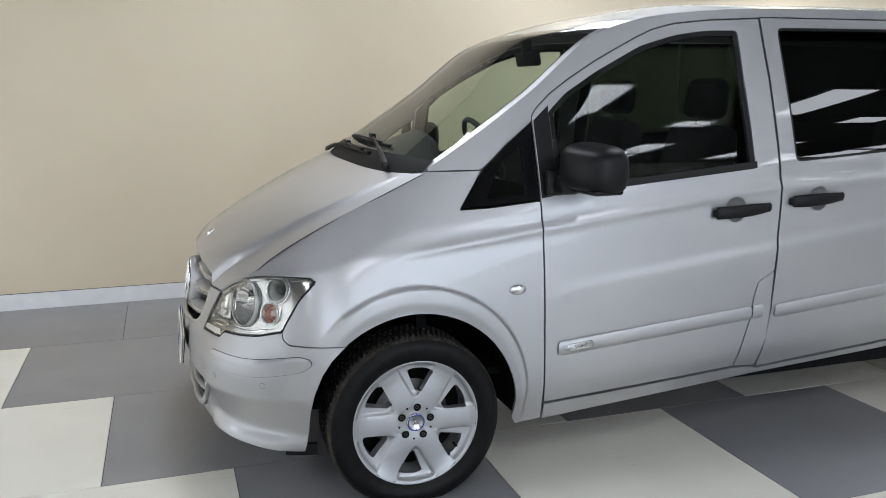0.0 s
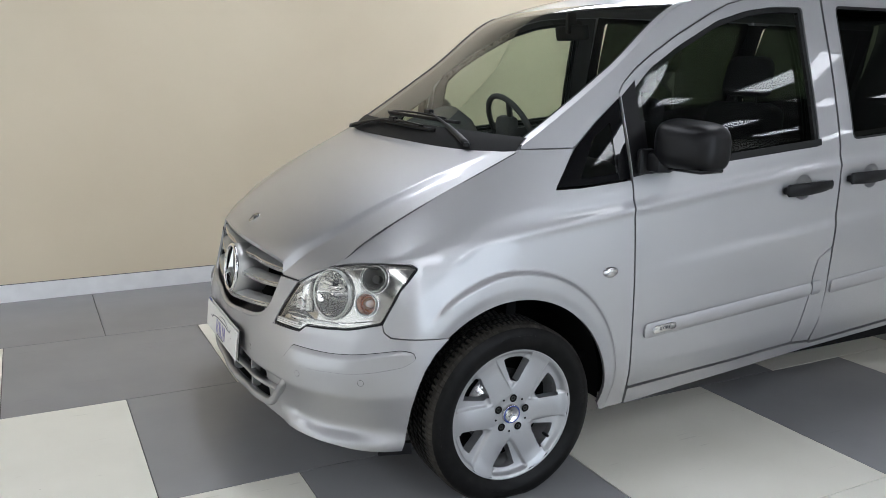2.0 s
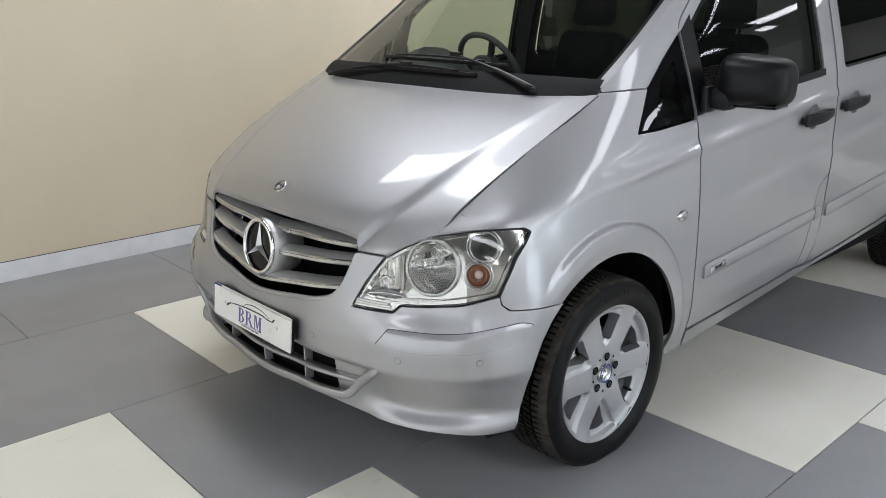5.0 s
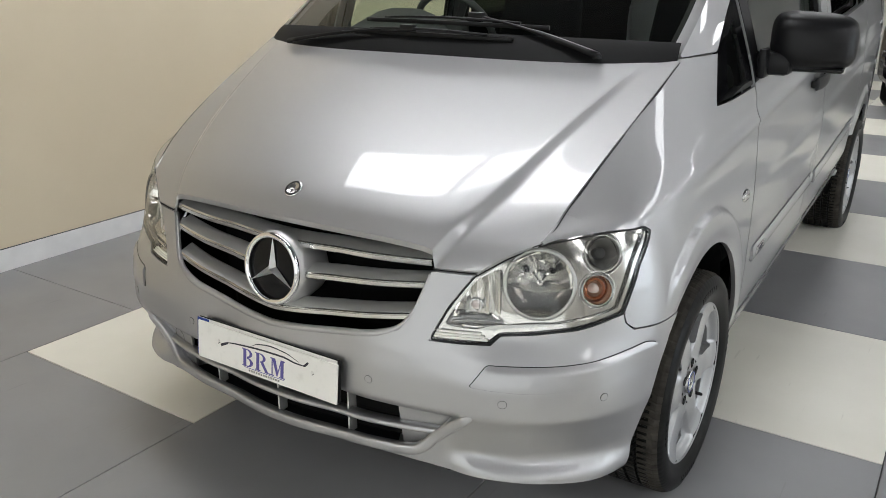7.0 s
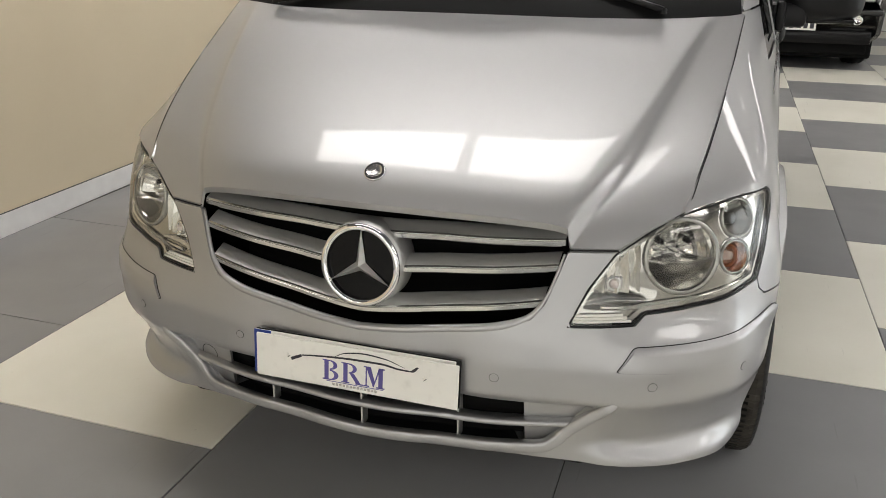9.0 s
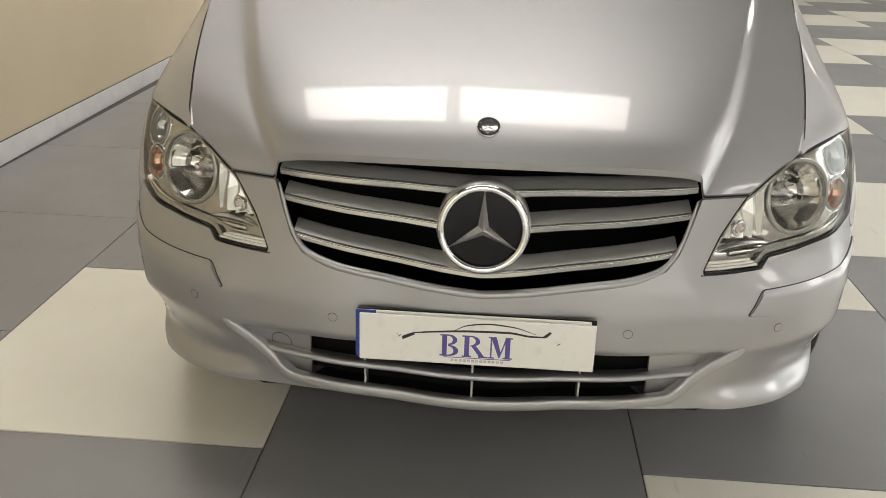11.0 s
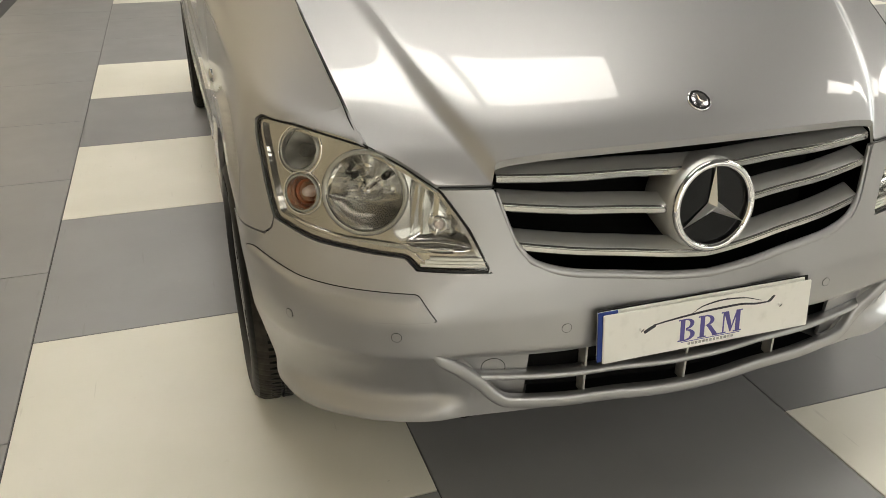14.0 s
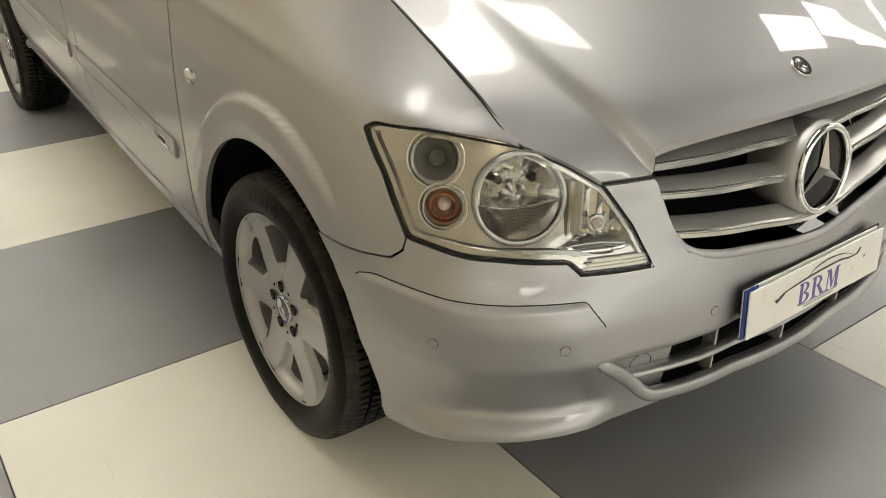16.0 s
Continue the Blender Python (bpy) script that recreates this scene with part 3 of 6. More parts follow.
STENCIL = [(dx, dz, 0.0625 * (2 - abs(np.sign(dx))) * (2 - abs(np.sign(dz)))) for dx in (-0.07, 0.0, 0.07) for dz in (-0.035, 0.0, 0.035)]


def side_y(x, z):
    x, z = np.asarray(x, float), np.asarray(z, float)
    y = 0.0
    for dx, dz, wt in STENCIL:              # evened out, as pressed sheet is
        xx = x + dx * smooth01(0.50, 0.30, x)
        Kd, Yd = np.stack([f(xx) for f in SIDE_Z]), np.stack([f(xx) for f in SIDE_Y])
        y = y + wt * pchip_rows(Kd, Yd, z + dz * smooth01(0.50, 0.30, x))
    K = np.stack([f(x) for f in SIDE_Z])
    y = y + flare(x, z, HUB_X) + 0.6 * flare(x, z, REAR_X)
    # the crease under the windows and the softer line below it
    zc = K[3]
    fade = smooth01(0.30, -0.2, x)
    y = y + 0.006 * fade * np.exp(-((z - zc + 0.012) / 0.016) ** 2) - 0.004 * fade * np.exp(-((z - zc - 0.03) / 0.025) ** 2)
    z2 = 0.80 - 0.115 * (x + 0.5)
    y = y + 0.007 * smooth01(-0.45, -1.1, x) * (smooth01(-0.012, 0.03, z2 - z) - smooth01(0.0, 0.28, z2 - z))
    # towards the front the side runs into the nose
    w = smooth01(0.24, 0.36, x) * smooth01(0.925, 0.865, z) * smooth01(0.0, 0.025, K[5] - z)
    if np.any(w > 0):
        yn = y.copy()
        for _ in range(6):
            r = nose_r(np.clip(np.arctan2(yn, x), 0, 1.46), np.clip(z, 0.2, 0.94))
            yn = np.sqrt(np.maximum(r * r - x * x, 0.04))
        y = y + w * (yn - y)
    return y


def nose_fn(a, z):
    r = nose_r(a, z)
    return np.stack([r * np.cos(a), r * np.sin(a), z], -1)


def na(x, y):
    return math.atan2(y, x)


def nose_at(y, z):
    """The point of the nose at that half width and height, with its angle."""
    a = np.radians(np.linspace(0, 80, 400))
    P = nose_fn(a, np.full(400, z))
    n, s = int(np.argmax(P[:, 1])) + 1, 1 if y >= 0 else -1
    b = float(np.interp(abs(y), P[:n, 1], a[:n]))
    return nose_fn(np.array([b]), np.array([float(z)]))[0] * (1, s, 1), b * s


# the bonnet: five lines from the screen forwards, from the middle to the edge
BS = [0.0, 0.25, 0.5, 0.75, 0.9, 1.0]
BV = [0.0, 0.40, 0.73, 0.82, 1.0]
BONNET = [
    ([0.050, 0.250, 0.430, 0.600, 0.690, 0.737], [0.0, 0.0, 0.0, 0.0, 0.0, 0.0], [1.235, 1.157, 1.070, 0.974, 0.911, 0.861]),
    ([0.035, 0.235, 0.415, 0.585, 0.675, 0.717], [0.400, 0.390, 0.375, 0.355, 0.340, 0.330], [1.2325, 1.149, 1.0615, 0.965, 0.903, 0.856]),
    ([-0.030, 0.170, 0.350, 0.525, 0.635, 0.697], [0.700, 0.648, 0.598, 0.543, 0.497, 0.463], [1.240, 1.156, 1.069, 0.968, 0.896, 0.838]),
    ([-0.042, 0.162, 0.343, 0.520, 0.634, 0.703], [0.728, 0.680, 0.632, 0.580, 0.522, 0.475], [1.2405, 1.144, 1.053, 0.946, 0.867, 0.797]),
    ([-0.080, 0.140, 0.330, 0.490, 0.602, 0.677], [0.790, 0.772, 0.753, 0.728, 0.695, 0.567], [1.247, 1.139, 1.042, 0.944, 0.863, 0.795]),
]
BON = [[spline(BS, c) for c in line] for line in BONNET[:4]]
# the outer edge runs along the wing and then along the top of the headlamp
_ea, _ez = np.radians([50.4, 47.8, 45.2, 42.9, 40.6]), np.array([0.869, 0.855, 0.837, 0.818, 0.796])
_er = nose_r(_ea, _ez) + 0.001
_EDGE = (BONNET[4][0][:4] + list(_er * np.cos(_ea)), BONNET[4][1][:4] + list(_er * np.sin(_ea)), BONNET[4][2][:4] + list(_ez))
BON.append([spline(BS[:4] + [0.9, 0.925, 0.95, 0.975, 1.0], c) for c in _EDGE])


def bonnet_point(v, s):
    """v: -1 to 1 across, s: 0 at the screen to 1 at the grille."""
    v, s = np.asarray(v, float), np.asarray(s, float)
    K = np.array(BV[2:])[:, None] * np.ones((1, len(v)))
    va, out = np.abs(v), []
    v1, v2 = BV[1], BV[2]
    for k in range(3):
        L = [line[k](s) for line in BON]
        if k == 1:                      # half width: odd across the bonnet
            c = (L[2] / v2 - L[1] / v1) / (v2 ** 2 - v1 ** 2)
            crown = va * (L[1] / v1 - c * v1 ** 2 + c * va ** 2)
        else:                           # an even crown up to the ridge
            d1, d2 = (L[1] - L[0]) / v1 ** 2, (L[2] - L[0]) / v2 ** 2
            c = (d2 - d1) / (v2 ** 2 - v1 ** 2)
            crown = L[0] + (d1 - c * v1 ** 2) * va ** 2 + c * va ** 4
        side = pchip_rows(K, np.stack(L[2:]), np.maximum(va, v2))
        q = np.where(va <= v2, crown, side)
        out.append(q * np.where(v < 0, -1, 1) if k == 1 else q)
    return np.stack(out, -1)


# screen and roof: from edge to edge, bowed forwards and up in the middle
def screen_point(u, x):
    """u: -1 to 1 across; x: along the side edge."""
    ye, ze = SIDE_Y[5](x), SIDE_Z[5](x)
    bow = 0.13 - 0.03 * smooth01(-0.15, -0.9, x)
    return np.stack([x + bow * (1 - np.abs(u) ** 2.2), u * ye, ze + 0.012 * (1 - u ** 2)], -1)


def roof_point(u, x):
    ye, ze = SIDE_Y[5](x), SIDE_Z[5](x)
    bow = 0.10 * smooth01(-1.9, -0.86, x)
    rise = 0.012 + 0.05 * smooth01(-0.86, -1.5, x)
    return np.stack([x + bow * (1 - np.abs(u) ** 2.2), u * ye, ze + rise * (1 - np.abs(u) ** 2.6)], -1)


van = thing("van", "silver metallic passenger van parked on the tiled floor", "van", (0, 0.009, 0))
GAP = 0.0018


def side_panel(name, outlines, mat=None, step=0.012, depth=0.014, lift=0.0, label="", parent=None, gap=GAP):
    """A panel of the van's side, built on both sides; the outline is in x and z."""
    outs = [inset(dense(outlines[0], 0.008), gap)] + [dense(o, 0.008) for o in outlines[1:]]
    fn = side_fn(-1)
    V, F = shell(outs, fn, step, depth, lift)
    r = mesh_object(name, V, F, mat or PAINT, parent or van, label)
    V2, F2 = flip_y(V, F)
    l = mesh_object(name, V2, F2, mat or PAINT, parent or van, label)
    return l, r


def arc(cx, cz, r, a0, a1, n=24):
    return [(cx + r * math.cos(radians(a)), cz + r * math.sin(radians(a))) for a in np.linspace(a0, a1, n)]


def edge_line(x0, x1, n=14, k=5):
    xs = np.linspace(x0, x1, n)
    return list(zip(xs, SIDE_Z[k](xs)))


# headlamp outline on the nose, in 3D (left side), then as angle and height
LAMP_DEG = [(40.4, 0.792), (36.4, 0.711), (33.2, 0.626), (38.0, 0.6265), (42.4, 0.629), (44.0, 0.651), (49.0, 0.657), (54.4, 0.670), (61.2, 0.698),
            (62.4, 0.74), (64.6, 0.81), (68.0, 0.879), (66.6, 0.892), (60.0, 0.893), (55.0, 0.884), (49.9, 0.867), (45.0, 0.834)]
LAMP3 = [(radians(d), z) for d, z in LAMP_DEG]
LAMP = rounded(LAMP3, [0.01, 0.03, 0.013, 0.02, 0.012, 0.012, 0.03, 0.03, 0.012, 0.03, 0.03, 0.014, 0.02, 0.03, 0.03, 0.01, 0.02])

# grille opening (half outline in y and z)
GR = [(0.0, 0.862), (0.20, 0.860), (0.36, 0.849), (0.445, 0.838), (0.468, 0.822), (0.470, 0.790), (0.455, 0.74), (0.432, 0.675), (0.405, 0.640), (0.34, 0.615), (0.18, 0.590), (0.0, 0.572)]

ARCH_F = arc(HUB_X, 0.33, 0.412, 192, 49, 40)    # from behind the wheel over the top to the bumper joint


def bumper():
    def ang(y, z):
        return nose_at(y, z)[1], z
    lampL = dict(enumerate(LAMP3))
    top = [ang(y, z) for y, z in GR[::-1] if z < 0.80]          # centre bottom of the grille up its side
    top += [ang(0.474, 0.793), lampL[0]]
    top += [lampL[i] for i in (1, 2, 3, 4, 5, 6, 7, 8)]
    tail = [(radians(61.5), 0.674), (radians(62.8), 0.655), (radians(67.5), 0.650), (radians(74.3), 0.643)]
    down = [(na(0.318, 0.95), 0.595), (na(0.352, 0.94), 0.54), (na(0.380, 0.935), 0.47), (na(0.396, 0.925), 0.40), (na(0.404, 0.91), 0.32), (na(0.406, 0.895), 0.268), (na(0.412, 0.885), 0.237)]
    bottom = [(radians(60), 0.240), (radians(52), 0.252), (radians(45), 0.260), (radians(38), 0.266), (radians(33), 0.271), (radians(27), 0.274), (radians(18), 0.271), (radians(10), 0.268), (0.0, 0.266)]
    half = top + tail + down + bottom
    half = [half[0]] + half[1:]
    rim = half + [(-a, z) for a, z in half[::-1][1:-1]]
    # lower opening
    lo = [(0.0, 0.434), (radians(20), 0.435), (radians(30), 0.436), (radians(37.4), 0.437), (radians(34.6), 0.372), (radians(31.0), 0.312), (radians(18.5), 0.297), (0.0, 0.282)]
    hole = lo + [(-a, z) for a, z in lo[::-1][1:-1]]
    hole = rounded(hole, 0.010)
    V, F = shell([inset(dense(rim, 0.008), 0.0012), hole], nose_fn, 0.0075, 0.016)
    mesh_object("front_bumper", V, F, PAINT, van)
    # the raised frame that runs under the intake and up both its ends
    kd = [0, 10, 18.5, 26, 30.6, 32.4, 34.2, 36.4, 38.6, 39.8]
    kz = [0.280, 0.287, 0.296, 0.304, 0.311, 0.327, 0.358, 0.396, 0.434, 0.452]
    kb = [-0.006, -0.006, -0.006, -0.006, -0.007, -0.010, -0.014, -0.012, -0.006, -0.008]
    q = np.linspace(0, len(kd) - 1, 70)
    n = np.arange(len(kd))
    dd, zz, bb = spline(n, kd)(q), spline(n, kz)(q), spline(n, kb)(q)
    g = np.radians(dd)
    r = nose_base(g, zz) + bb
    half = np.stack([r * np.cos(g), r * np.sin(g), zz], 1)
    path = np.concatenate([(half * (1, -1, 1))[::-1][:-1], half])
    sec = [(0.013 * np.sign(math.cos(t)) * abs(math.cos(t)) ** 0.6, 0.0150 * np.sign(math.sin(t)) * abs(math.sin(t)) ** 0.6) for t in np.linspace(0, 2 * math.pi, 25)[:-1]]
    w = np.interp(np.abs(np.arange(len(path)) - 69), [0, 55, 62, 69], [1.0, 1.0, 0.85, 0.35])
    V, F = sweep(path, sec, scale=w)
    mesh_object("intake_frame", V, F, PAINT, van)
    return hole


LOW_HOLE = bumper()


def lamp_parts(s):
    out = np.array(LAMP)
    lamp = new("headlamp", None)
    lamp.parent = van
    lamp["label"] = "clear-lensed headlamp with one large and two small round reflectors"

    def put(name, V, F, mat, label="", smooth=True):
        if s < 0:
            V, F = flip_y(V, F)
        return mesh_object(name, V, F, mat, lamp, label, smooth)

    def back_fn(d):
        def fn(a, z):
            r = nose_r(a, z) - d
            return np.stack([r * np.cos(a), r * np.sin(a), z], -1)
        return fn
    V, F = shell([inset(out, 0.0044)], nose_fn, 0.01, 0.004)
    o = put("lens", V, F, LENS, "clear slightly hazed plastic lens")
    o.visible_shadow = False
    # black rubber surround
    V, F = shell([inset(out, 0.0006), inset(out, 0.0044)], nose_fn, 0.0013, 0.016, -0.003)
    put("lamp_seal", V, F, SEAL)
    V, F = shell([inset(out, 0.006), inset(out, 0.015)], back_fn(0.008), 0.003, 0.03)
    put("lamp_edge", V, F, HOUSING)

    # chromed housing that falls back towards the middle and is pierced by the bowls
    def deep(a, z):
        g = np.degrees(a)
        d = 0.018 + 0.022 * smooth01(47, 42, g) * smooth01(34.5, 38, g) * smooth01(0.655, 0.70, z)
        d = d + 0.0015 * np.sign(np.sin(g * 3.1)) * smooth01(46, 43, g) * smooth01(35, 37, g) * smooth01(0.68, 0.71, z)
        r = nose_r(a, z) - d
        return np.stack([r * np.cos(a), r * np.sin(a), z], -1)
    holes = [[(ca + rad * 1.0 * math.cos(t) / 0.97, cz + rad * 1.0 * math.sin(t)) for t in np.linspace(0, 2 * math.pi, 49)[:-1]] for ca, cz, rad, dep in WELLS[:3]]
    V, F = shell([inset(out, 0.004)] + holes, deep, 0.005, 0.004)
    put("lamp_housing", V, F, HOUSING, "pale chromed lamp housing")
    for i, (ca, cz, rad, dep) in enumerate(WELLS):
        c = deep(np.array([ca]), np.array([cz]))[0]
        q3 = nose_fn(np.array([ca - 0.04, ca + 0.04, ca, ca]), np.array([cz, cz, cz - 0.03, cz + 0.03]))
        n = np.cross(q3[1] - q3[0], q3[3] - q3[2])
        n = n / np.linalg.norm(n) + np.array((0.12, -0.05, 0.0))
        n /= np.linalg.norm(n)
        q = Vector(n).to_track_quat("Y", "Z").to_matrix()
        at = lambda V: [np.array(q @ Vector(v)) + c for v in V]  # noqa: E731
        prof = [(rad * 1.03, 0.004), (rad * 1.0, -0.006)] + [(rad * t, -0.006 - dep * (1 - t * t)) for t in np.linspace(0.97, 0.10, 12)] + [(0.001, -0.006 - dep)]
        V, F = lathe(prof, 56)
        V = np.array(V)
        if i == 0:                      # faceted upper half of the main bowl
            ang = np.arctan2(V[:, 2], V[:, 0])
            rr = np.hypot(V[:, 0], V[:, 2])
            Vf = V.copy()
            cell = np.floor(ang * 5.1) * 7.3 + np.floor(rr / rad * 3.3) * 3.1
            Vf[:, 1] += np.where((rr < rad * 0.95) & (rr > rad * 0.12), 0.010 * (np.sin(cell * 12.9898) * 0.5 + 0.5), 0)
            up = [f for f in F if np.mean([V[j][2] for j in f]) > -0.012]
            low = [f for f in F if np.mean([V[j][2] for j in f]) <= -0.012]
            for name, VV, FF, m, sm in (("mirror_facets", Vf, up, REFLECTOR, False), ("reflector", V, low, HOUSING, True)):
                used = sorted({j for f in FF for j in f})
                no = {j: k for k, j in enumerate(used)}
                put(name, at(VV[used]), [tuple(no[j] for j in f) for f in FF], m, "bright bowl reflector", smooth=sm)
        else:
            put("reflector", at(V), F, (PALE, AMBER_BOWL)[i - 1], "bright bowl reflector")
        V, F = lathe([(rad * 0.985, 0.008), (rad * 1.05, 0.010), (rad * 1.10, 0.006), (rad * 1.10, -0.006), (rad * 0.985, -0.006)], 56)
        put("reflector_ring", at(V), F, PALE)
        if i:
            V, F = lathe([(rad * 1.20, 0.003), (rad * 1.24, 0.006), (rad * 1.29, 0.003), (rad * 1.29, -0.004), (rad * 1.20, -0.004)], 56)
            put("outer_ring", at(V), F, CHROME)
        if i == 0:
            V, F = lathe([(0.020, -dep * 0.98), (0.020, -dep * 0.72), (0.012, -dep * 0.66), (0.010, -dep * 0.30), (0.006, -dep * 0.22), (0.001, -dep * 0.2)], 24)
            put("bulb", at(V), F, SATIN)
            Vb, Fb, nx, ny = [], [], 25, 7
            for lift in (0.0, -0.002):
                for ix in range(nx):
                    x = rad * 0.955 * math.sin(math.pi * (ix / (nx - 1) - 0.5))
                    back = -0.006 - dep * (1 - (x * x + 0.0001) / rad ** 2) * 0.98
                    for iy in range(ny):
                        f = iy / (ny - 1)
                        Vb.append((x, back + f * (-0.008 - back) * 0.8, -0.006 - 0.016 * f * (1 - (x / rad) ** 2) + lift))
            for ix in range(nx - 1):
                for iy in range(ny - 1):
                    j = ix * ny + iy
                    Fb.append((j, j + 1, j + ny + 1, j + ny))
                    j += nx * ny
                    Fb.append((j, j + ny, j + ny + 1, j + 1))
                j = ix * ny + ny - 1
                Fb.append((j, j + nx * ny, j + nx * ny + ny, j + ny))
            put("bowl_shelf", at(Vb), Fb, HOUSING)
            for dx in (-0.030, 0.034):
                V, F = lathe([(0.007, -dep * 0.95), (0.007, -dep * 0.5), (0.0001, -dep * 0.5)], 14)
                put("bowl_stud", at(np.array(V) + (dx, 0, 0.028)), F, BLACK)
        elif i == 1:
            V, F = lathe([(rad * 0.34, -dep * 0.9), (rad * 0.34, -dep * 0.35), (rad * 0.28, -dep * 0.28), (0.0001, -dep * 0.28)], 24)
            put("bulb", at(V), F, DASH, "grey bulb shield")
            for k in range(-4, 5):          # upright ribs of the inner lens
                h = rad * 0.80 * math.sqrt(1 - (k / 5.2) ** 2)
                V, F = sweep(np.array([(k * rad * 0.165, -dep * 0.30, t) for t in np.linspace(-h, h, 4)]), [(-0.0011, -0.0011), (0.0011, -0.0011), (0.0011, 0.0011), (-0.0011, 0.0011)])
                put("lens_rib", at(V), F, HOUSING, smooth=False)
        elif i == 2:
            V, F = lathe([(rad * 0.36, -dep * 0.92), (rad * 0.36, -dep * 0.80), (rad * 0.30, -dep * 0.7), (rad * 0.27, -dep * 0.3), (0.0001, -dep * 0.22)], 24)
            put("bulb", at(V), F, BULB, "pale indicator bulb")
            V, F = lathe([(rad * 0.74, -dep * 0.42), (rad * 0.60, -dep * 0.60), (rad * 0.58, -dep * 0.60), (rad * 0.72, -dep * 0.42)], 24)
            put("bulb_shade", at(V), F, AMBER, "thin amber shade")
    # ledge from the main bowl into the inner corner
    a = np.radians(np.linspace(36.6, 45.5, 12))
    zz = 0.672 + 0.012 * np.sin(np.linspace(0.2, 2.6, 12))
    V, F = sweep(back_fn(0.030)(a, zz), [(-0.024, 0.006), (0.016, -0.003), (0.016, -0.006), (-0.024, 0.002)])
    put("lamp_ledge", V, F, SATIN)
    # zigzag mirrors above it
    Vz, Fz = [], []
    for k, g in enumerate(np.linspace(37.6, 44.4, 9)):
        top = float(np.interp(g, (36.4, 40.4, 45.0), (0.711, 0.792, 0.834))) - 0.026
        for z in (0.692, 0.692 + (top - 0.692) * (0.55 + 0.08 * (k % 3)), top):
            d = (0.022, 0.037)[k % 2] + 0.004 * math.sin(5.0 * z * 40 + k)
            Vz.append(back_fn(d)(np.array([radians(g)]), np.array([z]))[0])
        if k:
            for j in (0, 1):
                o = 3 * (k - 1) + j
                Fz.append((o, o + 3, o + 4, o + 1))
    put("corner_mirror", Vz, Fz, REFLECTOR, smooth=False)
    # small side lamp in the inner corner
    p1 = back_fn(0.036)(np.array([radians(41.0)]), np.array([0.712]))[0]
    for prof in ([(0.017, -0.004), (0.019, 0.010), (0.015, 0.014), (0.010, 0.010), (0.0001, 0.006)], [(0.008, 0.0), (0.008, 0.018), (0.0001, 0.022)]):
        V, F = lathe(prof, 24)
        q1 = Vector((1.0, 0.45, 0.1)).to_track_quat("Y", "Z").to_matrix()
        put("side_lamp", [np.array(q1 @ Vector(v)) + p1 for v in V], F, SATIN if len(prof) > 3 else BULB)
    # pale panel with slanting ribs under the main bowl
    tp = [(radians(d), z) for d, z in ((40.5, 0.660), (47.0, 0.664), (53.0, 0.673), (55.0, 0.683), (49.0, 0.679), (44.0, 0.674))]
    V, F = shell([rounded(tp, 0.004)], back_fn(0.0085), 0.005, 0.002)
    put("trim_panel", V, F, PALE)
    for k in range(8):
        d0 = 43.4 + 1.25 * k
        z0 = 0.6635 + 0.0009 * (d0 - 43.4)
        a = np.radians(np.linspace(d0, d0 + 0.75, 4))
        V, F = sweep(back_fn(0.0075)(a, np.linspace(z0, z0 + 0.010, 4)), [(-0.0006, -0.0006), (0.0006, -0.0006), (0.0006, 0.0006), (-0.0006, 0.0006)])
        put("trim_rib", V, F, SATIN)
    # pale ribbed strip in the inner corner and bright bar along the lower edge
    for k, zz in enumerate((0.637, 0.6435, 0.650)):
        a = np.radians(np.linspace(34.2, 42.2 - 0.5 * k, 14))
        P = back_fn(0.008)(a, np.full(14, zz))
        V, F = sweep(P, [(-0.003, -0.0024), (0.004, -0.0024), (0.004, 0.0024), (-0.003, 0.0024)])
        put("light_rib", V, F, PLATE)
    a = np.radians(np.linspace(38.5, 60.5, 40))
    zz = 0.664 + 0.036 * smooth01(44, 61, np.degrees(a)) ** 1.3
    V, F = sweep(back_fn(0.014)(a, zz), [(-0.004, -0.004), (0.002, -0.006), (0.002, 0.004), (-0.004, 0.006)])
    put("trim_bar", V, F, REFLECTOR)


WELLS = [(radians(50.0), 0.773, 0.081, 0.062), (radians(59.3), 0.840, 0.042, 0.040), (radians(57.9), 0.757, 0.036, 0.034)]
for s in (1, -1):
    lamp_parts(s)

# ---- bonnet ----
def bonnet():
    nv = 90
    U = np.concatenate([np.linspace(-0.9945, -0.742, 28), np.linspace(-0.73, 0.73, 75), np.linspace(0.742, 0.9945, 28)])
    W = np.linspace(0.002, 0.9945, nv)
    A, B = np.meshgrid(U, W, indexing="ij")
    P = bonnet_point(A.ravel(), B.ravel())
    n, m = len(U), len(W)
    F = [(i * m + j, i * m + j + 1, (i + 1) * m + j + 1, (i + 1) * m + j) for i in range(n - 1) for j in range(m - 1)]
    # return edge all round
    rim = [i * m for i in range(n)] + [(n - 1) * m + j for j in range(1, m)] + [i * m + m - 1 for i in range(n - 2, -1, -1)] + [j for j in range(m - 2, 0, -1)]
    k = len(P)
    R = P[rim]
    low = R - np.array((0.004, 0, 0.016))
    P = np.concatenate([P, R, low])
    c = len(rim)
    F += [(k + i, k + (i + 1) % c, k + c + (i + 1) % c, k + c + i) for i in range(c)]
    mesh_object("bonnet", P, F, PAINT, van)


bonnet()


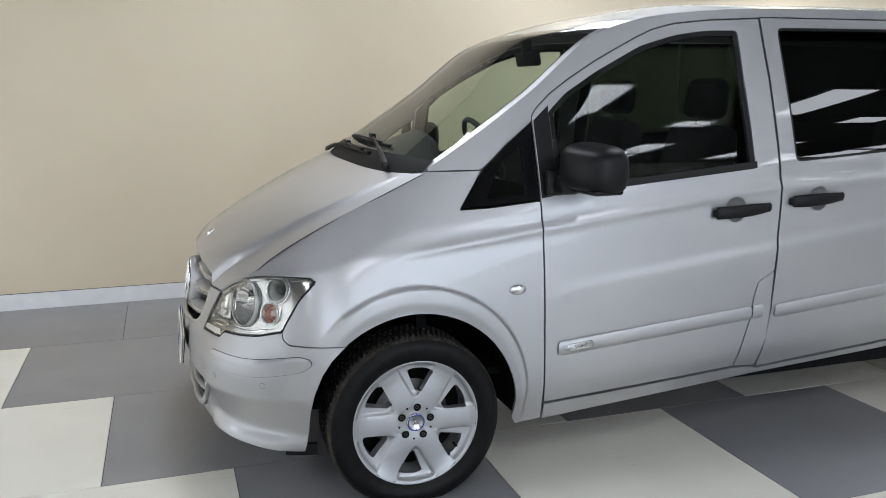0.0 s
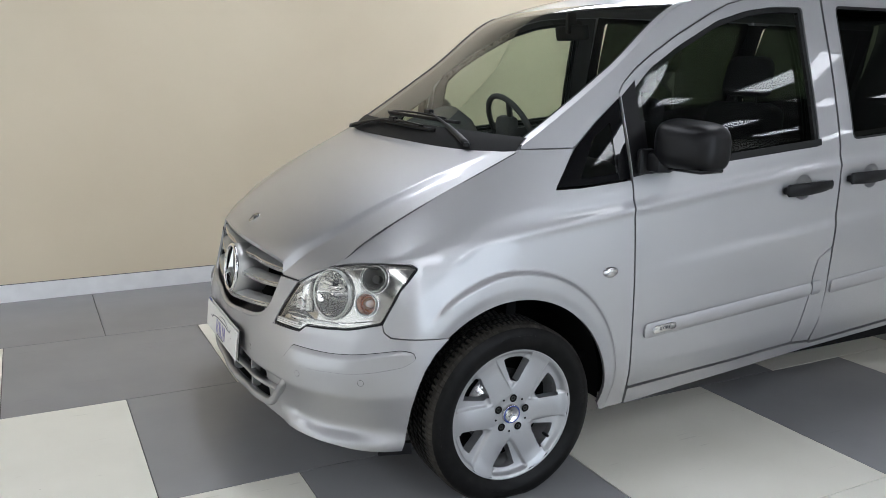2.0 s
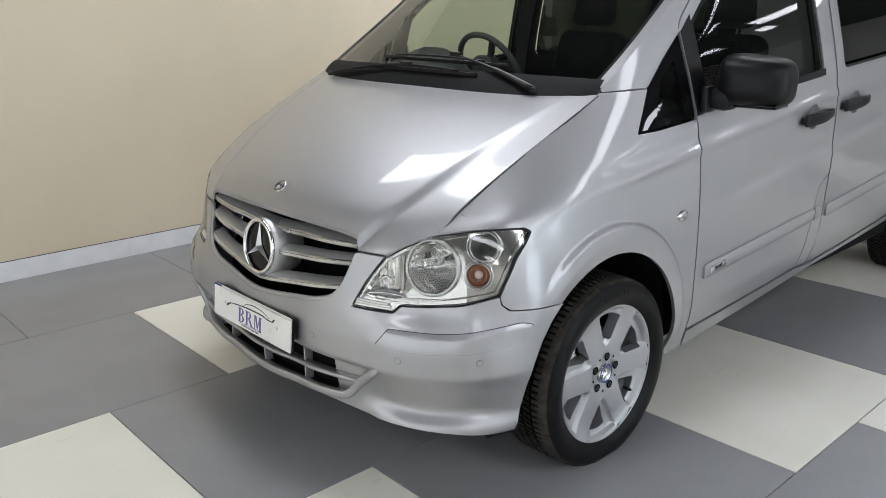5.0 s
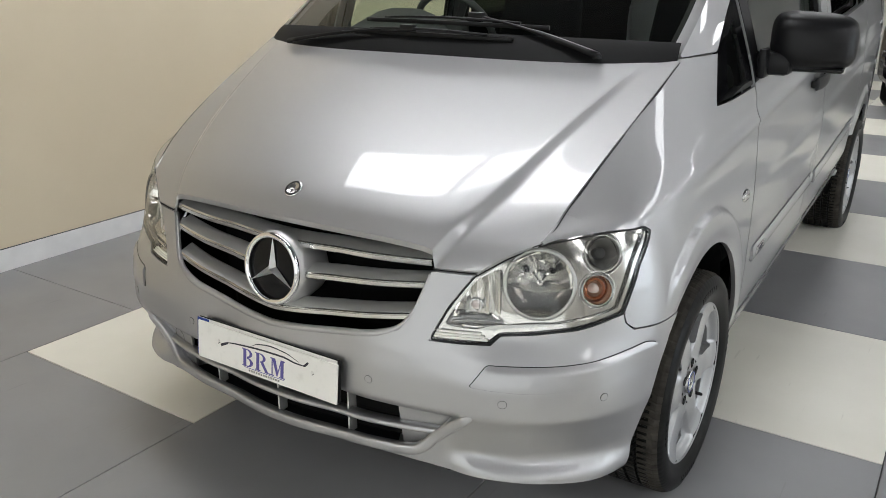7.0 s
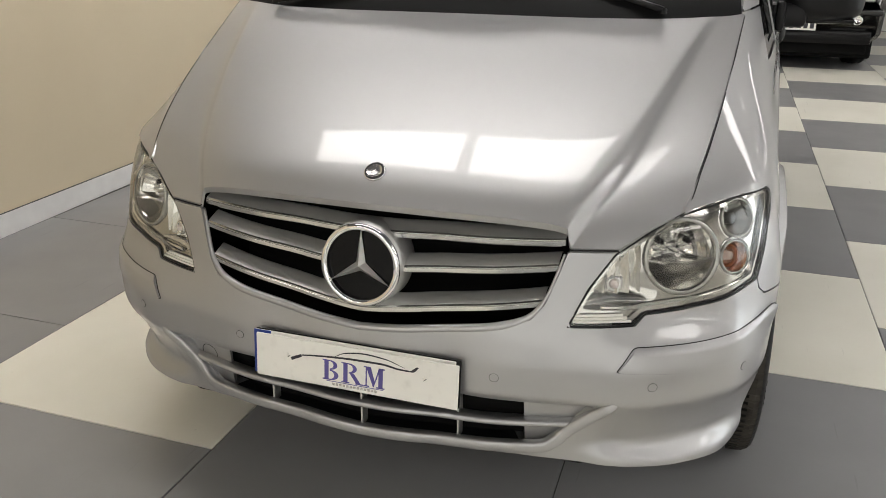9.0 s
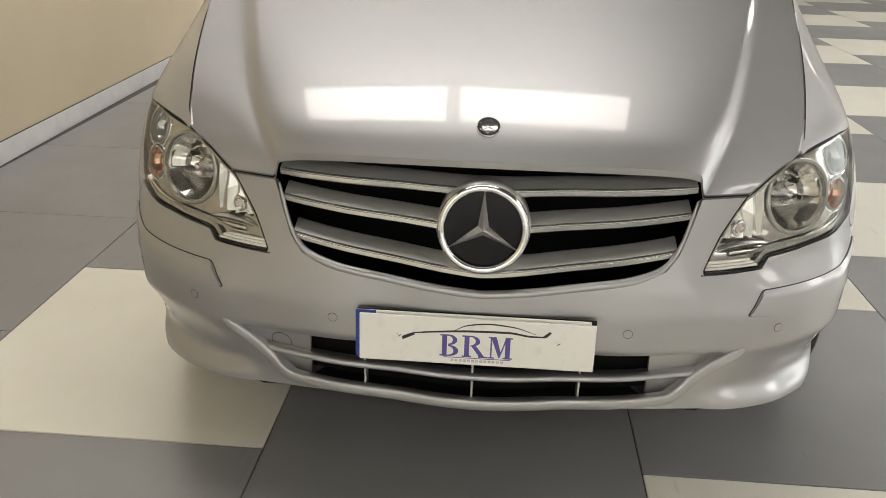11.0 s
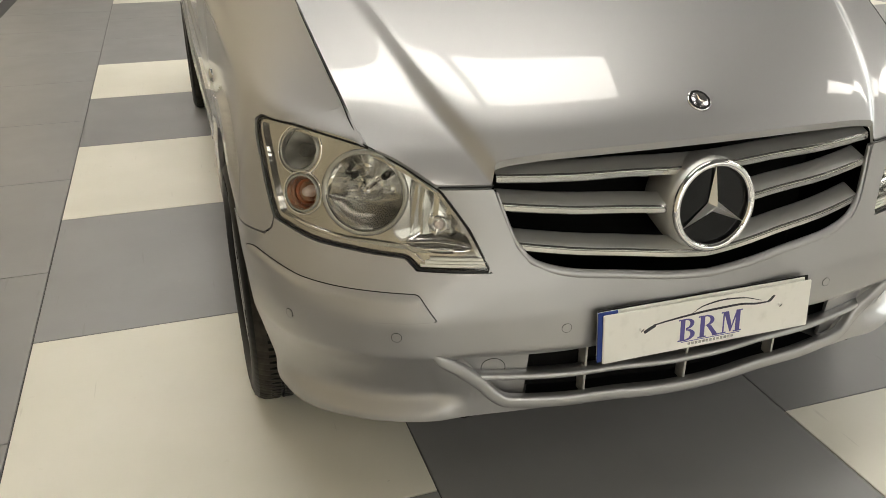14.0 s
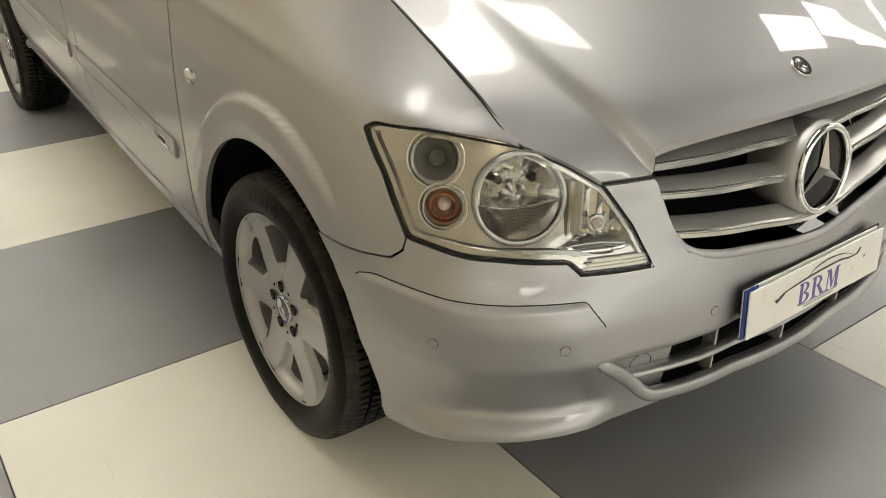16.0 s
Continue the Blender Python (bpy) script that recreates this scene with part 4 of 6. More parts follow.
def seams():
    """Dark shut lines round the bonnet's edges."""
    for s in (1, -1):
        t = np.linspace(0.01, 0.915, 60)
        P = bonnet_point(np.full(60, 1.0 * s), t)
        P[:, 2] += -0.0020 + 0.0028 * smooth01(0.78, 0.90, t)
        V, F = sweep(P, ring_section(0.0013, 8))
        mesh_object("shut_line", V, F, SEAL, van, "dark bonnet shut line")
        v = np.linspace(0.80, 0.998, 24) * s
        P = bonnet_point(v, np.full(24, 0.9985)) + np.array((-0.001, 0, -0.0015))
        V, F = sweep(P, ring_section(0.0018, 8))
        mesh_object("shut_line", V, F, SEAL, van, "dark bonnet shut line")


seams()

# ---- side panels ----
xs = np.linspace(0.505, -0.08, 20)
fender = list(zip(xs, SIDE_Z[5](xs))) + [(-0.19, 1.252), (-0.292, 1.254), (-0.245, 1.185), (-0.192, 1.112), (-0.30, 1.116), (-0.511, 1.138), (-0.513, 1.04), (-0.522, 0.80), (-0.532, 0.50), (-0.541, 0.246), (-0.425, 0.238)]
fender += [p for p in ARCH_F if p[1] > 0.25] + [(0.30, 0.645), (0.385, 0.651), (0.462, 0.656), (0.482, 0.674)] + [(float(nose_r(np.array([a]), np.array([z]))[0]) * math.cos(a), z) for a, z in LAMP3[8:14]]
side_panel("front_wing", [rounded(fender, 0.004)], step=0.008)


def wing_tip():
    """The wing's narrow tongue between the bonnet's edge and the top of the headlamp."""
    n, m = 22, 9
    x0 = 0.505 - 0.0005
    g = np.array(LAMP_DEG[13:16] + [(49.0, 0.8615)])
    ga = np.radians(np.linspace(g[0, 0], 50.2, n))
    gz = spline(g[::-1, 0], g[::-1, 1])(np.degrees(ga)) + 0.0012
    gx = nose_r(ga, gz) * np.cos(ga)
    tx = np.linspace(x0, gx[-1] - 0.002, n)
    tz = np.maximum(SIDE_Z[5](tx) - 0.0014, gz + 0.0006)
    V = []
    for i in range(n):
        for u in np.linspace(0, 1, m):
            V.append((tx[i] + (gx[i] - tx[i]) * u, tz[i] + (gz[i] - tz[i]) * u))
    V = np.array(V)
    V[:m] += (-0.0012, 0.0011)
    P = np.stack([V[:, 0], -side_y(V[:, 0], V[:, 1]), V[:, 1]], -1)
    F = [(i * m + j, i * m + j + 1, (i + 1) * m + j + 1, (i + 1) * m + j) for i in range(n - 1) for j in range(m - 1)]
    rim = [i * m for i in range(n)] + [(n - 1) * m + j for j in range(1, m)] + [i * m + m - 1 for i in range(n - 2, -1, -1)]
    k, c = len(P), len(rim)
    P = np.concatenate([P, P[rim], P[rim] + np.array((-0.004, 0.012, -0.006))])
    F += [(k + i, k + i + 1, k + c + i + 1, k + c + i) for i in range(c - 1)]
    mesh_object("wing_tip", P, F, PAINT, van)
    mesh_object("wing_tip", *flip_y(P, F), PAINT, van)


wing_tip()

DOOR_TOP = [(-0.513, 1.455), (-0.535, 1.487), (-0.60, 1.545), (-0.68, 1.600), (-0.80, 1.672), (-0.98, 1.765), (-1.06, 1.800), (-1.16, 1.826), (-1.30, 1.842), (-1.56, 1.858)]
pillar = edge_line(-0.08, -1.1, 22) + edge_line(-1.3, -4.0, 14) + [(-4.0, 1.875), (-2.9, 1.885), (-1.6, 1.866)] + [(x, z + 0.004) for x, z in DOOR_TOP[::-1]] + [(-0.513, 1.440), (-0.40, 1.352), (-0.292, 1.258), (-0.19, 1.256)]
side_panel("a_pillar", [pillar], gap=0)

door = [(-0.514, 1.138), (-0.516, 1.04), (-0.525, 0.80), (-0.535, 0.50), (-0.543, 0.320), (-1.0, 0.346), (-1.455, 0.375), (-1.474, 0.48), (-1.503, 0.60), (-1.508, 0.69), (-1.524, 0.755), (-1.603, 0.803), (-1.606, 0.946), (-1.612, 1.10), (-1.605, 1.228)]
door += [(-1.585, 1.60), (-1.562, 1.858)] + DOOR_TOP[::-1][1:]
WIN = rounded([(-0.585, 1.155), (-1.485, 1.240), (-1.462, 1.60), (-1.452, 1.806), (-1.30, 1.802), (-1.16, 1.782), (-1.0, 1.735), (-0.80, 1.632), (-0.66, 1.545), (-0.585, 1.475)], [0.006, 0.006, 0.02, 0.02, 0.03, 0.03, 0.03, 0.03, 0.02, 0.008])
CUP_R = 0.052
cup = lambda x, z: [(x + CUP_R * math.cos(t), z + CUP_R * math.sin(t)) for t in np.linspace(0, 2 * math.pi, 37)[:-1]]  # noqa: E731
dl, dr = side_panel("front_door", [rounded(door, 0.006), WIN, cup(-1.388, 1.073)])
flap = [(-1.526, 0.757), (-1.603, 0.801), (-1.605, 0.62), (-1.600, 0.50), (-1.575, 0.366), (-1.458, 0.374), (-1.476, 0.48), (-1.505, 0.60), (-1.510, 0.69)]
side_panel("fuel_flap", [rounded(flap, 0.006)])
slide = [(-1.612, 1.228), (-1.618, 1.10), (-1.612, 0.946), (-1.608, 0.62), (-1.582, 0.358), (-2.2, 0.400), (-2.70, 0.440), (-2.74, 0.62), (-2.80, 0.80), (-2.86, 1.30), (-2.86, 1.878), (-1.57, 1.862), (-1.592, 1.60)]
WIN2 = rounded([(-1.692, 1.262), (-1.652, 1.822), (-2.78, 1.842), (-2.78, 1.335)], 0.03)
side_panel("sliding_door", [rounded(slide, 0.006), WIN2, cup(-1.812, 1.104)], step=0.018)
quarter = [(-2.867, 1.30), (-2.806, 0.80), (-2.745, 0.62)] + arc(REAR_X, 0.33, 0.412, 45, 165, 24) + [(-3.62, 0.50), (-4.05, 0.56), (-4.12, 0.9), (-4.10, 1.4), (-4.02, 1.872), (-2.867, 1.88)]
WIN3 = rounded([(-2.96, 1.345), (-2.95, 1.840), (-3.88, 1.838), (-3.95, 1.40)], 0.03)
side_panel("rear_quarter_panel", [quarter, WIN3], step=0.02)
sill = [(-0.545, 0.314), (-0.545, 0.244), (-1.0, 0.281), (-1.575, 0.326), (-2.2, 0.362), (-2.75, 0.396), (-2.735, 0.436), (-2.2, 0.394), (-1.584, 0.352), (-1.572, 0.361), (-1.455, 0.369), (-1.0, 0.340)]
side_panel("sill", [sill], depth=0.05, lift=0.004)


# glass and seals
def pane_fn(x, z):
    """Nearly flat side glass, leaning in with the height."""
    y = 0.832 - 0.26 * (z - 1.5) - 0.22 * (z - 1.5) ** 2 - 0.025 * np.maximum(x + 1.7, 0) ** 2
    return np.stack([x, -np.minimum(y, side_y(x, z) - 0.004), z], -1)


def glazing(name, hole, mat, fn, label):
    V, F = shell([inset(dense(hole, 0.008), -0.012)], fn, 0.03, 0.004)
    for v, f in ((V, F), flip_y(V, F)):
        mesh_object(name, v, f, mat, van, label).visible_shadow = False


glazing("door_glass", WIN, TINT, pane_fn, "lightly tinted door glass")
side_panel("window_seal", [inset(dense(WIN, 0.008), -0.001), inset(dense(WIN, 0.008), 0.020)], SEAL, 0.007, 0.016, -0.008, gap=0)
for w in (WIN2, WIN3):
    glazing("privacy_window", w, PRIVACY, pane_fn, "black privacy glass")
    side_panel("window_seal", [inset(dense(w, 0.008), -0.001), inset(dense(w, 0.008), 0.010)], SEAL, 0.006, 0.010, -0.001, gap=0)
QW = [(-0.200, 1.120), (-0.30, 1.124), (-0.506, 1.144), (-0.506, 1.432), (-0.40, 1.345), (-0.296, 1.252), (-0.248, 1.187)]
side_panel("quarter_frame", [rounded(QW, 0.004), inset(dense([(-0.30, 1.148), (-0.455, 1.162), (-0.455, 1.345), (-0.37, 1.285)], 0.008), 0)], GLAZE_BLACK, 0.008, 0.010, -0.003, "gloss black quarter window surround", gap=0)
glazing("quarter_glass", rounded([(-0.30, 1.148), (-0.455, 1.162), (-0.455, 1.345), (-0.37, 1.285)], 0.01), TINT, lambda x, z: side_fn(-1)(x, z) + (0, 0.008, 0), "tinted quarter glass")
side_panel("mirror_sail", [[(-0.518, 1.146), (-0.585, 1.156), (-0.585, 1.50), (-0.518, 1.440)]], BLACK, 0.01, 0.010, 0.002, "black plastic mirror corner", gap=0.001)
strip = [(-0.585, 1.156), (-1.490, 1.243), (-1.490, 1.270), (-0.585, 1.183)]
side_panel("waist_seal", [strip], SEAL, 0.006, 0.016, 0.004, "black rubber waist strip", gap=0)


# side mouldings: raised rounded strips along the doors
def moulding(pts, drop=0.0, name="side_moulding"):
    out = rounded(pts, 0.02)

    def fn(x, z):
        y = side_y(x, z)
        zl = 0.548 - drop - 0.083 * (x + 0.6)
        return np.stack([x, -(y + 0.011 * np.clip(1 - ((z - zl) / 0.034) ** 2, 0, 1) ** 0.5), z], -1)
    V, F = shell([out], fn, 0.006, 0.010)
    mesh_object(name, V, F, PAINT, van)
    mesh_object(name, *flip_y(V, F), PAINT, van)


def mould_outline(x0, x1, drop=0.0):
    top, low = 0.578 - drop, 0.518 - drop
    m = lambda x, b: (x, b - 0.083 * (x + 0.6))  # noqa: E731
    return [m(x0, top), m(x0, low), m((x0 + x1) / 2, low), m(x1, low), m(x1, top), m((x0 + x1) / 2, top)]


moulding(mould_outline(-0.588, -1.500))
moulding(mould_outline(-1.506, -1.560))
moulding(mould_outline(-1.624, -2.70, 0.014), 0.014)


# ---- screen, roof, rear ----
def grid_sheet(fn, us, vs):
    U, W = np.meshgrid(us, vs, indexing="ij")
    P = fn(U.ravel(), W.ravel())
    nu, nv = len(us), len(vs)
    F = [(i * nv + j, (i + 1) * nv + j, (i + 1) * nv + j + 1, i * nv + j + 1) for i in range(nu - 1) for j in range(nv - 1)]
    return P, F


V, F = grid_sheet(screen_point, np.linspace(-0.965, 0.965, 41), np.linspace(-0.13, -0.868, 34))
screen = mesh_object("windscreen", V, F, SCREEN, van, "clear laminated windscreen")
screen.visible_shadow = False
for s in (1, -1):
    V, F = grid_sheet(screen_point, np.linspace(0.945 * s, 0.968 * s, 4), np.linspace(-0.13, -0.868, 34))
    mesh_object("screen_seal", V + np.array((0, 0, -0.002)), F, SEAL, van)
    V, F = grid_sheet(screen_point, np.linspace(0.966 * s, 1.0 * s, 4), np.linspace(-0.10, -0.872, 34))
    lift = np.repeat(np.array((1.0, 1.0, 0.6, 0.0)), 34)[:, None]
    mesh_object("pillar_face", V + np.array((0.002, 0, 0.003)) * lift, F, PAINT, van)
V, F = grid_sheet(screen_point, np.linspace(-0.99, 0.99, 41), np.linspace(-0.835, -0.872, 3))
mesh_object("screen_seal", V + np.array((0, 0, -0.002)), F, SEAL, van)
V, F = grid_sheet(roof_point, np.linspace(-1.0, 1.0, 61), np.concatenate([np.linspace(-0.872, -1.6, 40), np.linspace(-1.7, -4.05, 20)]))
mesh_object("roof", V, F, PAINT, van)
V, F = grid_sheet(lambda u, z: np.stack([-4.10 - 0.05 * np.cos(u * 1.4) + 0.02 * (z > 1.4), u * (0.88 - 0.16 * smooth01(1.2, 1.9, z)), z], -1), np.linspace(-1, 1, 21), np.linspace(0.45, 1.93, 21))
mesh_object("tailgate", V, F, PAINT, van)


# ---- wheels ----
def wheel_face(r, th):
    """Depth of the alloy's face (outwards) by radius and angle: a dished disc with six crowned spokes."""
    y = spline([0.0, 0.03, 0.07, 0.12, 0.17, 0.205, 0.222, 0.235], [-0.016, -0.016, -0.010, -0.009, -0.010, -0.006, 0.000, 0.004])(r)
    k = np.abs(((th / (math.pi / 3) + 0.5) % 1.0) - 0.5) * (math.pi / 3) * r
    return y - 0.003 * (k / 0.042) ** 2 * (k < 0.042) - 0.016 * smooth01(0.0405, 0.0465, k) * smooth01(0.085, 0.115, r) * (1 - smooth01(0.214, 0.224, r))


def face_fn(u, v):
    r, th = np.hypot(u, v) / 1.06, np.arctan2(v, u)
    return np.stack([u, wheel_face(r, th), v], -1)


def alloy_holes(spin):
    holes = []
    for k in range(6):
        mid = spin + (k + 0.5) * math.pi / 3
        side = []
        for r in np.linspace(0.114, 0.196, 8):
            w = 0.048 + 0.005 * ((r - 0.114) / 0.08)
            side.append((r, math.radians(30) - math.asin(w / r)))
        pts = [(r, mid + a) for r, a in side] + [(0.201, mid + a) for a in np.linspace(side[-1][1], -side[-1][1], 5)[1:-1]] + [(r, mid - a) for r, a in side[::-1]]
        holes.append(rounded([(1.06 * r * math.cos(a), 1.06 * r * math.sin(a)) for r, a in pts], 0.012))
    return holes


def build_wheel(spin, label):
    """One wheel whose outer face looks along +y, centred on its hub; the face lies at y = 0."""
    w = new("wheel")
    w["label"] = label
    # tyre: a round-shouldered section with four grooves; the blocks are notched
    R, rr = TYRE_R, 0.242
    prof = [(rr - 0.006, -0.010), (rr + 0.002, 0.004), (rr + 0.012, 0.010), (rr + 0.030, 0.018), (rr + 0.046, 0.022), (rr + 0.062, 0.021), (R - 0.020, 0.016), (R - 0.011, 0.008), (R - 0.004, -0.005), (R - 0.0015, -0.020)]
    for g in (-0.052, -0.088, -0.124, -0.160):
        prof += [(R - 0.0005, g + 0.008), (R - 0.0005, g + 0.005), (R - 0.009, g + 0.0035), (R - 0.009, g - 0.0035), (R - 0.0005, g - 0.005)]
    prof += [(R - 0.002, -0.190), (R - 0.010, -0.206), (R - 0.03, -0.215), (rr + 0.03, -0.222), (rr, -0.212), (rr - 0.006, -0.2)]
    seg = 480
    V, F = lathe(prof, seg)
    V = np.array(V).reshape(len(prof), seg, 3)
    tread = [i for i, (r, h) in enumerate(prof) if r > R - 0.0125]
    notch = {i * seg + j for i, (r, h) in enumerate(prof) if R - 0.0095 < r < R - 0.0085 for j in range(seg)}
    for i in tread:
        h = prof[i][1]
        ph = int(round((h + 0.1) * 60)) % 4
        cut = (np.arange(seg) + ph) % 5 == 0
        inner = -0.195 < h < -0.03
        if inner:
            notch |= {i * seg + int(j) for j in np.nonzero(cut)[0]}
        s = 1 - (0.0065 if inner else 0.0016) / R
        V[i][cut] *= (s, 1, s)
    V[:, :, 2] = np.maximum(V[:, :, 2], -HUB_Z)      # flat where it stands
    on_tread = lambda f: all(prof[i // seg][0] > R - 0.0125 for i in f)  # noqa: E731
    part_ob = mesh_object("tyre", V.reshape(-1, 3), [f for f in F if not on_tread(f)], RUBBER, w, "worn black rubber tyre")
    # groove faces keep undusted black, which also stands for their shade
    for name, cut, mat, text in (("tread", False, TREAD, "dusty block tread"), ("tread_groove", True, RUBBER, "undusted cross and ring grooves, black partly for their shade")):
        FF = [f for f in F if on_tread(f) and any(j in notch for j in f) == cut]
        used = sorted({j for f in FF for j in f})
        no = {j: k for k, j in enumerate(used)}
        mesh_object(name, V.reshape(-1, 3)[used], [tuple(no[j] for j in f) for f in FF], mat, part_ob, text, smooth=False)
    # raised marks on the sidewall, plain bars
    bars = []
    for a0, n in ((78, 7), (262, 7), (168, 4), (350, 4)):
        for k in range(n):
            a = radians(a0 + 4.2 * k)
            rad = rr + 0.052
            c = Vector((rad * math.cos(a), 0.0216, rad * math.sin(a)))
            bm = box_bm(0, 0, 0, 0.012 if k % 2 else 0.009, 0.0016, 0.017)
            bmesh.ops.transform(bm, matrix=Matrix.Translation(c) @ Matrix.Rotation(-a + math.pi / 2, 4, "Y"), verts=bm.verts)
            bars.append(bm)
    for bm in bars:
        part("sidewall_mark", bm, RUBBER, part_ob)
    # rim
    rim = dense([(0.2438 * math.cos(t), 0.2438 * math.sin(t)) for t in np.linspace(0, 2 * math.pi, 180, endpoint=False)], 0.008)
    V, F = shell([rim] + alloy_holes(spin), face_fn, 0.0045, -0.045)
    # outward faces look along +y
    mesh_object("alloy_rim", V, [f[::-1] for f in F], ALLOY, w, "six-spoke silver alloy rim")
    V, F = lathe([(0.2422, 0.003), (0.247, 0.006), (0.2486, 0.004), (0.2486, -0.010), (0.235, -0.012), (0.218, -0.05), (0.212, -0.19)], 96)
    mesh_object("rim_barrel", V, F, ALLOY, w)
    # brake disc and backing
    V, F = lathe([(0.03, -0.060), (0.075, -0.060), (0.078, -0.075), (0.150, -0.076), (0.150, -0.095), (0.03, -0.10)], 64)
    mesh_object("brake_disc", V, F, SATIN, w)
    V, F = lathe([(0.001, -0.12), (0.214, -0.12)], 48)
    mesh_object("brake_backing", V, F, DARK, w)
    # centre cap and bolts
    V, F = lathe([(0.036, -0.020), (0.036, -0.007), (0.033, -0.004), (0.029, -0.0035), (0.028, -0.005), (0.001, -0.0045)], 40)
    cap = mesh_object("centre_cap", V, F, SATIN, w, "silver centre cap with a star")
    V, F = lathe([(0.029, -0.0032), (0.031, -0.0026), (0.0335, -0.0032)], 40)
    mesh_object("cap_ring", V, F, BLUE, cap)
    V, F = star_shape(0.018, 0.0, 0.003)
    mesh_object("star", [(p[0], p[1] - 0.0045, p[2]) for p in V], F, CHROME, cap, smooth=False)
    for k in range(5):
        a = spin + math.radians(18) + k * 2 * math.pi / 5
        c = np.array((0.060 * math.cos(a), 0, 0.060 * math.sin(a)))
        # flat near-black disc; the hole's shade is put into its colour
        V, F = lathe([(0.0150, -0.0080), (0.0140, -0.0090), (0.0135, -0.0088), (0.0001, -0.0088)], 20)
        hole = mesh_object("bolt_hole", np.array(V) + c, F, DARK, w)
        V, F = lathe([(0.0085, -0.0092), (0.0085, -0.0075), (0.006, -0.0072), (0.005, -0.0088), (0.0001, -0.0088)], 6)
        mesh_object("bolt", np.array(V) + c, F, DASH, hole, smooth=False)
    for k in range(5):
        a = spin + math.radians(54) + k * 2 * math.pi / 5
        c = np.array((0.066 * math.cos(a), 0, 0.066 * math.sin(a)))
        # near-black dot, again with the recess's shade as colour
        V, F = lathe([(0.0042, -0.0085), (0.004, -0.0092), (0.0001, -0.0092)], 12)
        mesh_object("dimple", np.array(V) + c, F, DARK, w)
    # valve
    a = spin + math.radians(210)
    c = (0.205 * math.cos(a), -0.02, 0.205 * math.sin(a))
    V, F = lathe([(0.006, -0.02), (0.005, 0.012), (0.0001, 0.014)], 12)
    mesh_object("valve", np.array(V) + np.array(c), F, BLACK, w)
    return w


def star_shape(r, y0, h, w=0.17):
    """A three-pointed star in the x-z plane with raised ridges, facing +y."""
    V, F = [(0, y0 + h, 0)], []
    for k in range(3):
        a = math.pi / 2 + k * 2 * math.pi / 3
        b = a + math.pi / 3
        V.append((r * math.cos(a), y0 + 0.25 * h, r * math.sin(a)))
        V.append((w * r * math.cos(b), y0, w * r * math.sin(b)))
    n = 6
    for k in range(n):
        i, j = 1 + k, 1 + (k + 1) % n
        F.append((0, j, i))
    return V, F


front_wheel = build_wheel(radians(6), "front wheel with six-spoke alloy rim")
front_wheel.parent = van
front_wheel.matrix_local = pose(HUB_X, 0.940, HUB_Z)
rear_wheel = copy_thing(front_wheel, pose(REAR_X, 0.930, HUB_Z))
rear_wheel["label"] = "rear wheel with six-spoke alloy rim"
right_wheel = build_wheel(radians(-6), "front wheel with six-spoke alloy rim")
right_wheel.parent = van
right_wheel.matrix_local = pose(HUB_X, -0.932, HUB_Z, 0, 0, 180)
wheel_rr = copy_thing(right_wheel, pose(REAR_X, -0.930, HUB_Z, 0, 0, 180))
wheel_rr["label"] = "rear wheel with six-spoke alloy rim"


# black air deflectors under the bumper's ends
for s in (1, -1):
    g = np.radians(np.linspace(60, 67, 14))
    r = nose_r(g, np.full(14, 0.25)) - 0.050
    V, F = sweep(np.stack([r * np.cos(g), r * np.sin(g), np.full(14, 0.228)], 1), [(-0.006, -0.022), (0.006, -0.022), (0.010, 0.022), (-0.010, 0.022)])
    mesh_object("air_deflector", *((V, F) if s > 0 else flip_y(V, F)), BLACK, van, "small black plastic air deflector", False)


# wheel wells and underbody
def well(cx):
    n = 28
    ang = np.linspace(radians(-7), radians(187), n)
    V, F = [], []
    for yy in (0.0, 0.55):
        V += [(cx + 0.425 * math.cos(a), yy or 0.885 + 0.04 * max(0.0, math.sin(a)) ** 2, 0.335 + 0.425 * math.sin(a)) for a in ang]
    F = [(i, i + 1, n + i + 1, n + i) for i in range(n - 1)]
    V.append((cx, 0.55, 0.3))
    F += [(n + i, n + i + 1, 2 * n) for i in range(n - 1)]
    for s in (1, -1):
        v, f = (V, F) if s > 0 else flip_y(V, F)
        mesh_object("wheel_liner", v, f, DARK, van)


well(HUB_X)
well(REAR_X)
part("underbody", box_bm(-1.60, 0, 0.335, 2.30, 1.72, 0.09, 0.01), DARK, van)
part("underbody", box_bm(-3.85, 0, 0.52, 0.46, 1.60, 0.12, 0.01), DARK, van)
part("front_undertray", box_bm(0.44, 0, 0.275, 0.56, 1.10, 0.05, 0.02), DARK, van)
part("axle_tunnel", box_bm(0.0, 0, 0.40, 0.9, 1.06, 0.30, 0.02), DARK, van)
part("axle_tunnel", box_bm(REAR_X, 0, 0.45, 0.9, 1.06, 0.30, 0.02), DARK, van)
part("bulkhead", box_bm(-0.06, 0, 0.70, 0.04, 1.62, 0.66), DARK, van)


# ---- front of the van ----
def nose_pts(ys, zs, back=0.0):
    """Points of the nose at half widths ys and heights zs, moved back."""
    out = []
    for y, z in zip(ys, zs):
        p, _ = nose_at(float(y), float(z))
        out.append((p[0] - back, float(y), float(z)))
    return np.array(out)


